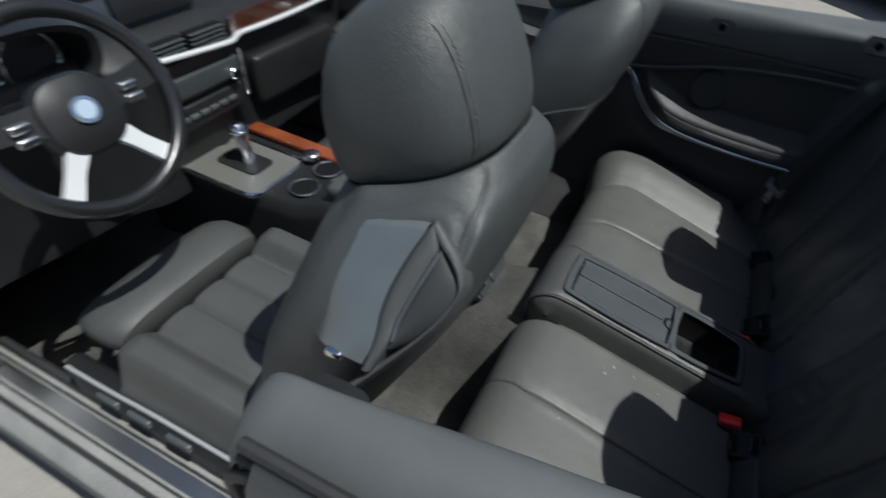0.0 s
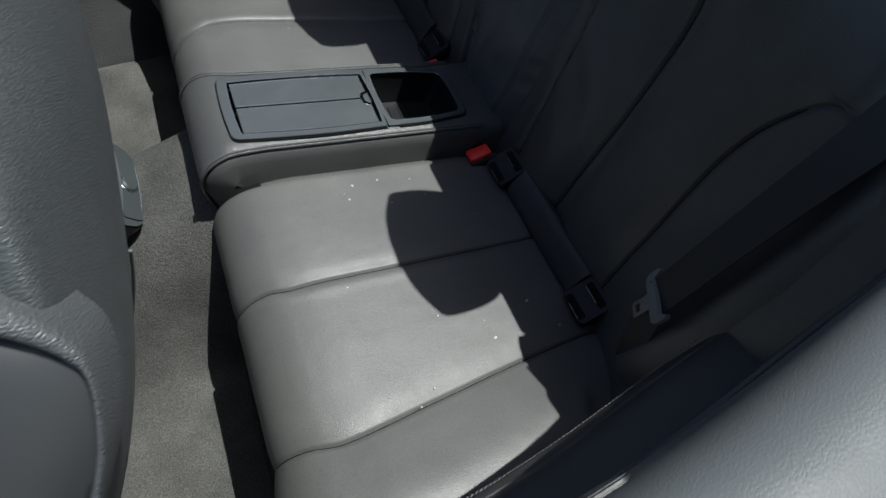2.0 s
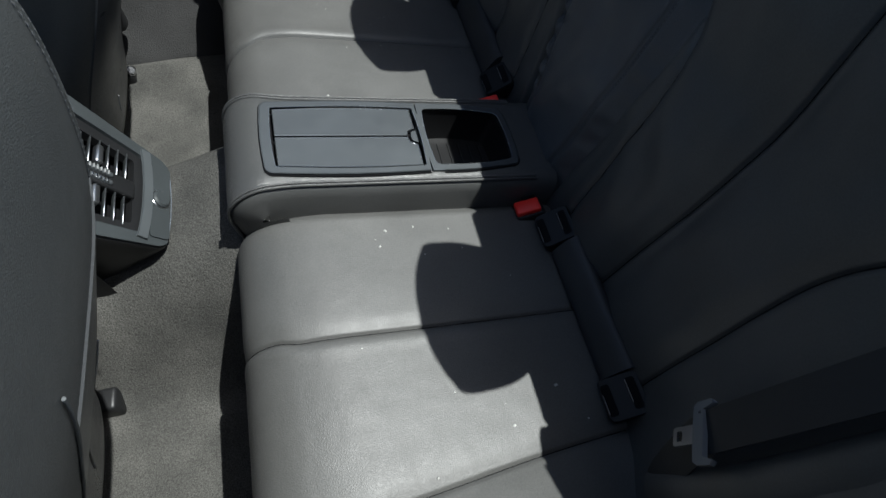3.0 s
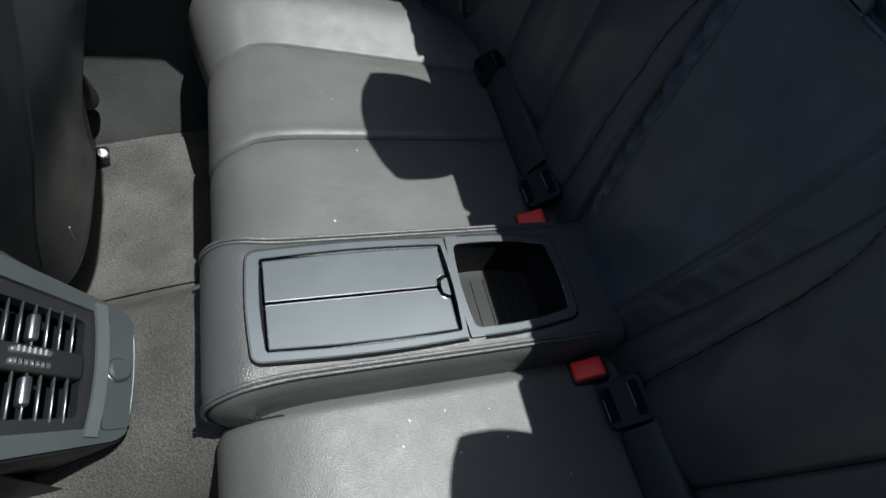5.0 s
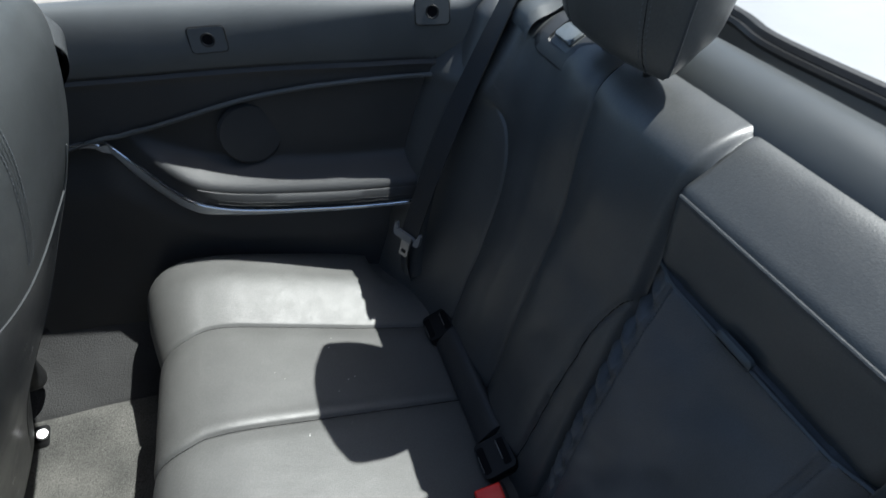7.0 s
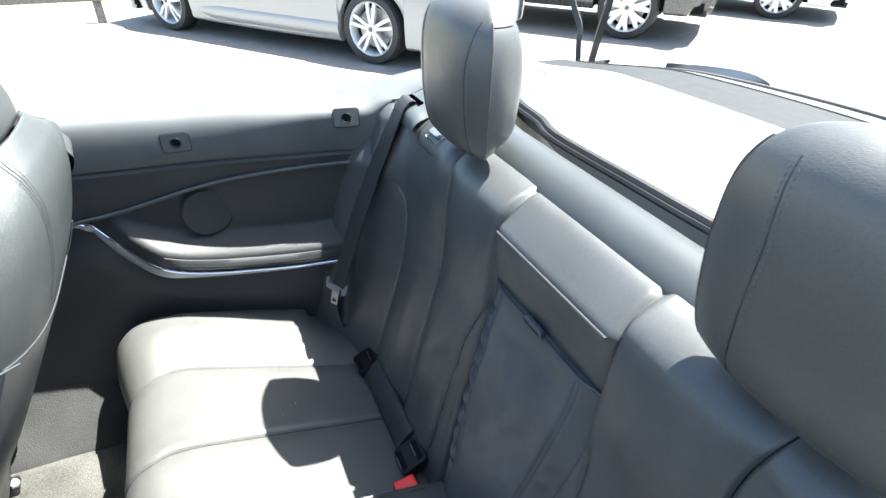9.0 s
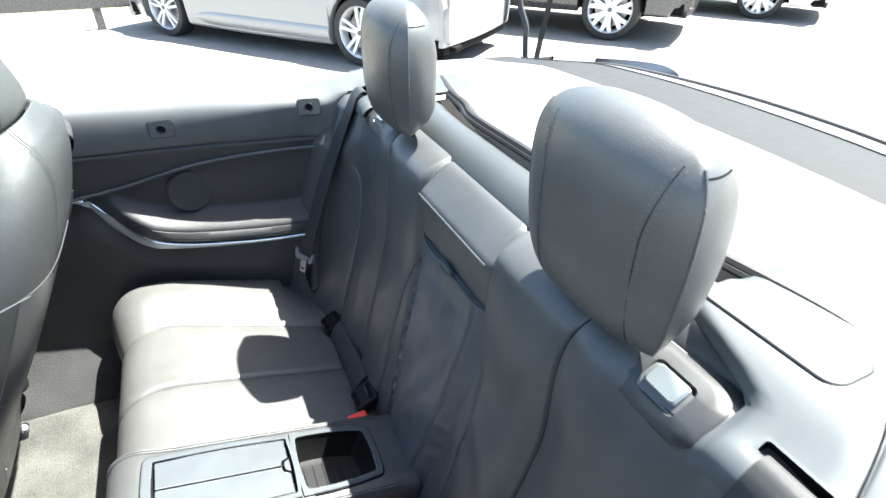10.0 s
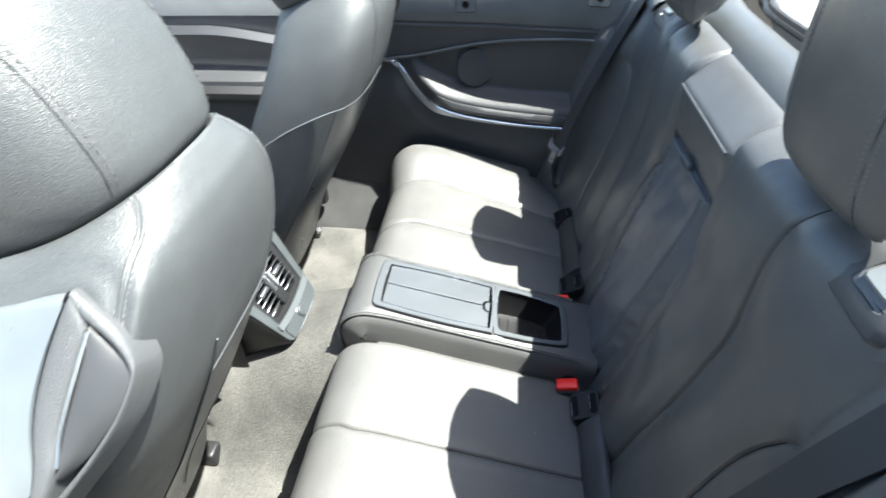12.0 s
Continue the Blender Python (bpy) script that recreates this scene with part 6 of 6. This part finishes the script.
# ---- parked cars and rail ----
def road_wheel(c, axis, r, parent, style):
    axis = Vector(axis).normalized()
    s = axis.cross(Vector((0, 0, 1))).normalized()
    t = Vector((0, 0, 1))
    c = Vector(c)

    def P(q, a, w):
        return tuple(c + axis * w + (s * math.cos(a) + t * math.sin(a)) * q)

    n = 48
    w = part("wheel", loft([[P(q, 2 * math.pi * k / n, z) for k in range(n)] for q, z in ((r * 0.76, -0.11), (r * 0.95, -0.11), (r, -0.08), (r, 0.08), (r * 0.95, 0.115), (r * 0.78, 0.118), (r * 0.76, 0.10))], cap=False), RUBBER, parent, "black tyre on a bright alloy rim")
    part("rim", loft([[P(q, 2 * math.pi * k / n, z) for k in range(n)] for q, z in ((r * 0.77, 0.105), (r * 0.745, 0.112), (r * 0.715, 0.10), (r * 0.70, 0.0), (r * 0.70, -0.08))], cap=False), ALLOY, w)
    part("brake_disc", disc(tuple(c), tuple(axis), r * 0.56, 0.03, 32), STEEL, w)
    part("wheel_well", disc(tuple(c - axis * 0.07), tuple(axis), r * 0.72, 0.02, 32), GROOVE, w)
    part("hub", disc(tuple(c + axis * 0.095), tuple(axis), r * 0.16, 0.03, 24, 0.006), ALLOY, w)
    part("hub_cap", disc(tuple(c + axis * 0.112), tuple(axis), r * 0.075, 0.006, 20, 0.001), GREY_PAINT, w)
    spokes = []
    if style == "twin":
        for k in range(5):
            for d in (-0.17, 0.17):
                a, b = 2 * math.pi * k / 5 + math.pi / 2 + d * 1.4, 2 * math.pi * k / 5 + math.pi / 2 + d
                spokes.append((a, b, 0.030, 0.030))
    else:
        for k in range(7):
            a = 2 * math.pi * k / 7 + 0.3
            spokes.append((a, a - 0.20, 0.060, 0.050))
            spokes.append((a, a + 0.20, 0.060, 0.050))
    for a, b, w0, w1 in spokes:
        q = [(P(r * 0.12, a - w0 / (r * 0.12) * 0.5, z), P(r * 0.45, (a + b) / 2 - w0 / (r * 0.45) * 0.5, z + 0.004), P(r * 0.73, b - w1 / (r * 0.73) * 0.5, z), P(r * 0.73, b + w1 / (r * 0.73) * 0.5, z), P(r * 0.45, (a + b) / 2 + w0 / (r * 0.45) * 0.5, z + 0.004), P(r * 0.12, a + w0 / (r * 0.12) * 0.5, z)) for z in (0.098, 0.07)]
        part("spoke", poly(list(q[0]) + list(q[1]), [(0, 1, 2, 3, 4, 5), (11, 10, 9, 8, 7, 6)] + [(i, (i + 1) % 6, 6 + (i + 1) % 6, 6 + i) for i in range(6)]), ALLOY, w)


def parked_car(name, label, rear_wheel, front_dir, side, wheelbase, r, paint, style, height, width, ride, lamp):
    """A car whose visible rear wheel stands at rear_wheel; front_dir points to its nose, side to the flank that is seen."""
    f = Vector((*front_dir, 0)).normalized()
    n = Vector((*side, 0)).normalized()
    o = Vector((*rear_wheel, 0)) - n * 0.10
    t = thing(name, (o.x, o.y, 0.0), label, "car")

    def Q(u, v, z):
        return tuple(o + f * u - n * v + Vector((0, 0, z)))

    L0, L1 = -0.95, wheelbase + 0.85
    arch = r + 0.055

    def low(u):
        z = ride + 0.02 * smooth(abs(u - wheelbase / 2) / 2)
        for c in (0.0, wheelbase):
            d = abs(u - c)
            if d < arch:
                z = max(z, r + math.sqrt(arch**2 - d**2) * 0.98)
        if u < L0 + 0.25:
            z = max(z, ride + 0.12)
        return z

    us = sorted(set([round(u, 3) for u in span(L0, L1, 90)] + [round(c + arch * math.cos(a), 3) for c in (0.0, wheelbase) for a in span(0, math.pi, 25)]))
    belt = 0.62 * height
    for vv in (0.0, 1.0):
        rows = []
        for u in us:
            e = max(smooth((L0 + 0.45 - u) / 0.45), smooth((u - L1 + 0.7) / 0.7))
            inset = 0.16 * e**2
            zl = low(u)
            zt = belt + 0.02 * math.sin(u) - 0.18 * smooth((u - wheelbase + 0.2) / 1.0)
            zs = [zl + (zt - zl) * k for k in (0, 0.04, 0.15, 0.3, 0.45, 0.6, 0.72, 0.80, 0.9, 1.0)]
            prof = [0.045, 0.012, 0.0, -0.012, -0.018, -0.014, -0.004, 0.0, 0.03, 0.085]
            rows.append([Q(u, (inset + p) if vv == 0 else width - inset - p, z) for p, z in zip(prof, zs)])
        part("body_side", sheet(rows, depth=tuple(-n * (0.04 if vv == 0 else -0.04))), paint, t)
    # deck, roof and glass as one crown over the belt
    crown = [(L0 + 0.02, belt - 0.18), (L0 + 0.06, belt - 0.03), (-0.55, belt + 0.03), (-0.10, belt + 0.22), (0.35, height - 0.06), (0.9, height), (1.5, height - 0.01), (wheelbase - 0.75, height - 0.16), (wheelbase - 0.15, belt + 0.06), (wheelbase + 0.4, belt - 0.06), (L1 - 0.05, belt - 0.22)]
    rows = []
    for u, z in crown:
        tight = 0.06 + 0.16 * smooth((z - belt) / (height - belt))
        rows.append([Q(u, tight + (width - 2 * tight) * k, z - 0.05 * (2 * k - 1) ** 4) for k in span(0, 1, 13)])
    part("roof", sheet(rows, depth=(0, 0, -0.02)), paint, t)
    for vv in (0, 1):
        rows = []
        for u, z in crown[3:9]:
            tight = 0.06 + 0.16 * smooth((z - belt) / (height - belt))
            rows.append([Q(u, 0.075 if vv == 0 else width - 0.075, belt - 0.005), Q(u, (0.075 + tight) / 2 if vv == 0 else width - (0.075 + tight) / 2, (belt + z) / 2 - 0.02), Q(u, tight if vv == 0 else width - tight, z - 0.05)])
        part("side_glass", sheet(rows, depth=tuple(-n * (0.01 if vv == 0 else -0.01))), TINT_GLASS, t, "dark side glass")
    for u0, zb, zt in ((L0, ride + 0.10, belt - 0.16), (L1 - 0.06, ride, belt - 0.22)):
        rows = [[Q(u0 + 0.05 - (0.05 if u0 < 0 else -0.05) * math.sin(math.pi * k), width * (0.06 + 0.88 * k), z) for k in span(0, 1, 15)] for z in span(zb, zt, 6)]
        part("bumper", sheet(rows, depth=tuple(f * (0.1 if u0 < 0 else -0.1))), paint, t)
    part("rear_apron", sheet([[Q(L0 + 0.06 - 0.04 * math.sin(math.pi * k), width * (0.08 + 0.84 * k), z) for k in span(0, 1, 11)] for z in span(ride + 0.02, ride + 0.16, 4)], depth=tuple(f * 0.2)), GROOVE if style == "twin" else PLASTIC, t, "dark rear apron")
    part("sill", sheet([[Q(u, v + 0.03 * smooth((u - wheelbase + arch + 0.5) / 0.5), ride + z) for v, z in ((0.004, 0.215), (-0.010, 0.200), (-0.022, 0.175), (-0.026, 0.145), (-0.018, 0.095), (0.0, 0.055), (0.03, 0.03))] for u in span(arch, wheelbase - arch, 16)], depth=tuple(-n * 0.15)), paint, t, "side sill")
    part("underbody", sheet([[Q(u, v, ride + 0.05) for v in span(0.10, width - 0.10, 6)] for u in span(L0 + 0.1, L1 - 0.1, 8)], depth=(0, 0, 0.12)), GROOVE, t)
    part("tail_lamp", rbox(Q(L0 + 0.10, 0.10, lamp), (0.20, 0.20, 0.13), 0.04, Matrix.Rotation(math.atan2(f.y, f.x), 3, "Z")), TAIL_RED, t, "red tail lamp")
    for u in (1.05, wheelbase - 0.75):
        part("door_gap", tube([Q(u + 0.10 * k, 0.001 - 0.014 * math.sin(math.pi * k) , ride + 0.12 + (belt - ride - 0.16) * k) for k in span(0, 1, 10)], 0.0025, 6), GROOVE, t)
    if style == "twin":
        part("exhaust", rbox(Q(L0 + 0.03, 0.35, ride + 0.06), (0.10, 0.16, 0.06), 0.02, Matrix.Rotation(math.atan2(f.y, f.x), 3, "Z")), GROOVE, t, "dark exhaust opening")
    for u in (0.0, wheelbase):
        for v, ax in ((0.10, n), (width - 0.10, -n)):
            road_wheel(Q(u, v, r), ax, r, t, style)
    return t


parked_car("parked_sedan", "silver parked sedan with bright twin-spoke wheels", (1.38, 4.86), (-1.70, 2.18), (-0.79, -0.615), 2.92, 0.335, SILVER_PAINT, "twin", 1.40, 1.88, 0.16, 0.85)
parked_car("parked_suv", "dark grey parked sport utility vehicle with bright wheels", (4.66, 4.95), (-0.62, 0.78), (-0.78, -0.62), 2.75, 0.365, GREY_PAINT, "wide", 1.68, 1.88, 0.30, 0.93)
parked_car("parked_hatchback", "white parked car with bright alloy wheels", (7.86, 5.34), (-0.55, 0.83), (-0.83, -0.55), 2.6, 0.335, WHITE_PAINT, "wide", 1.45, 1.8, 0.2, 0.85)
rail = thing("guard_rail", (-1.14, 7.97, 0.0), "low dark metal rail on posts edging the car park", "guard rail")
for k in range(-3, 3):
    part("post", rbox((-1.14 + 2.6 * k, 7.97 + 0.15 * k, 0.15), (0.10, 0.08, 0.34), 0.01), GREY_PAINT, rail)
part("beam", rbox((-1.2, 7.93, 0.41), (18.0, 0.05, 0.30), 0.02, Matrix.Rotation(math.atan2(0.15, 2.6), 3, "Z")), GREY_PAINT, rail, "dark horizontal beam")
verge = sheet([[(x, 9.3 + 0.06 * x + d, 0.004 + 0.002 * (d > 0)) for d in span(0, 12, 8)] for x in span(-20, 6, 20)], depth=(0, 0, -0.05))
tagged(part("grass_verge", verge, material("dry yellow-green grass", (0.20, 0.21, 0.07), 0.95, grain=0.05, bump=1.0, tint=(0.34, 0.30, 0.14))), "dry yellowish grass verge behind the rail", "grass", kind="structure")
# bent black stays that stand up behind the roof cover
stay = thing("folding_stay", (0.80, 0.80, 1.02), "two bent black metal stays rising behind the roof cover", "stay")
part("stay_arm", ribbon(through_points([(0.86, 0.90, 1.00), (0.87, 0.93, 1.09), (0.88, 0.95, 1.13), (0.89, 1.02, 1.20), (0.90, 1.05, 1.30), (0.92, 1.03, 1.42)], 30), (0.6, 0.8, 0.1), 0.036, 0.016), PLASTIC, stay)
part("stay_arm", ribbon(through_points([(0.88, 0.875, 1.00), (0.89, 0.868, 1.10), (0.90, 0.858, 1.20), (0.91, 0.850, 1.30), (0.93, 0.85, 1.42)], 30), (0.6, 0.8, 0.1), 0.040, 0.018), PLASTIC, stay)
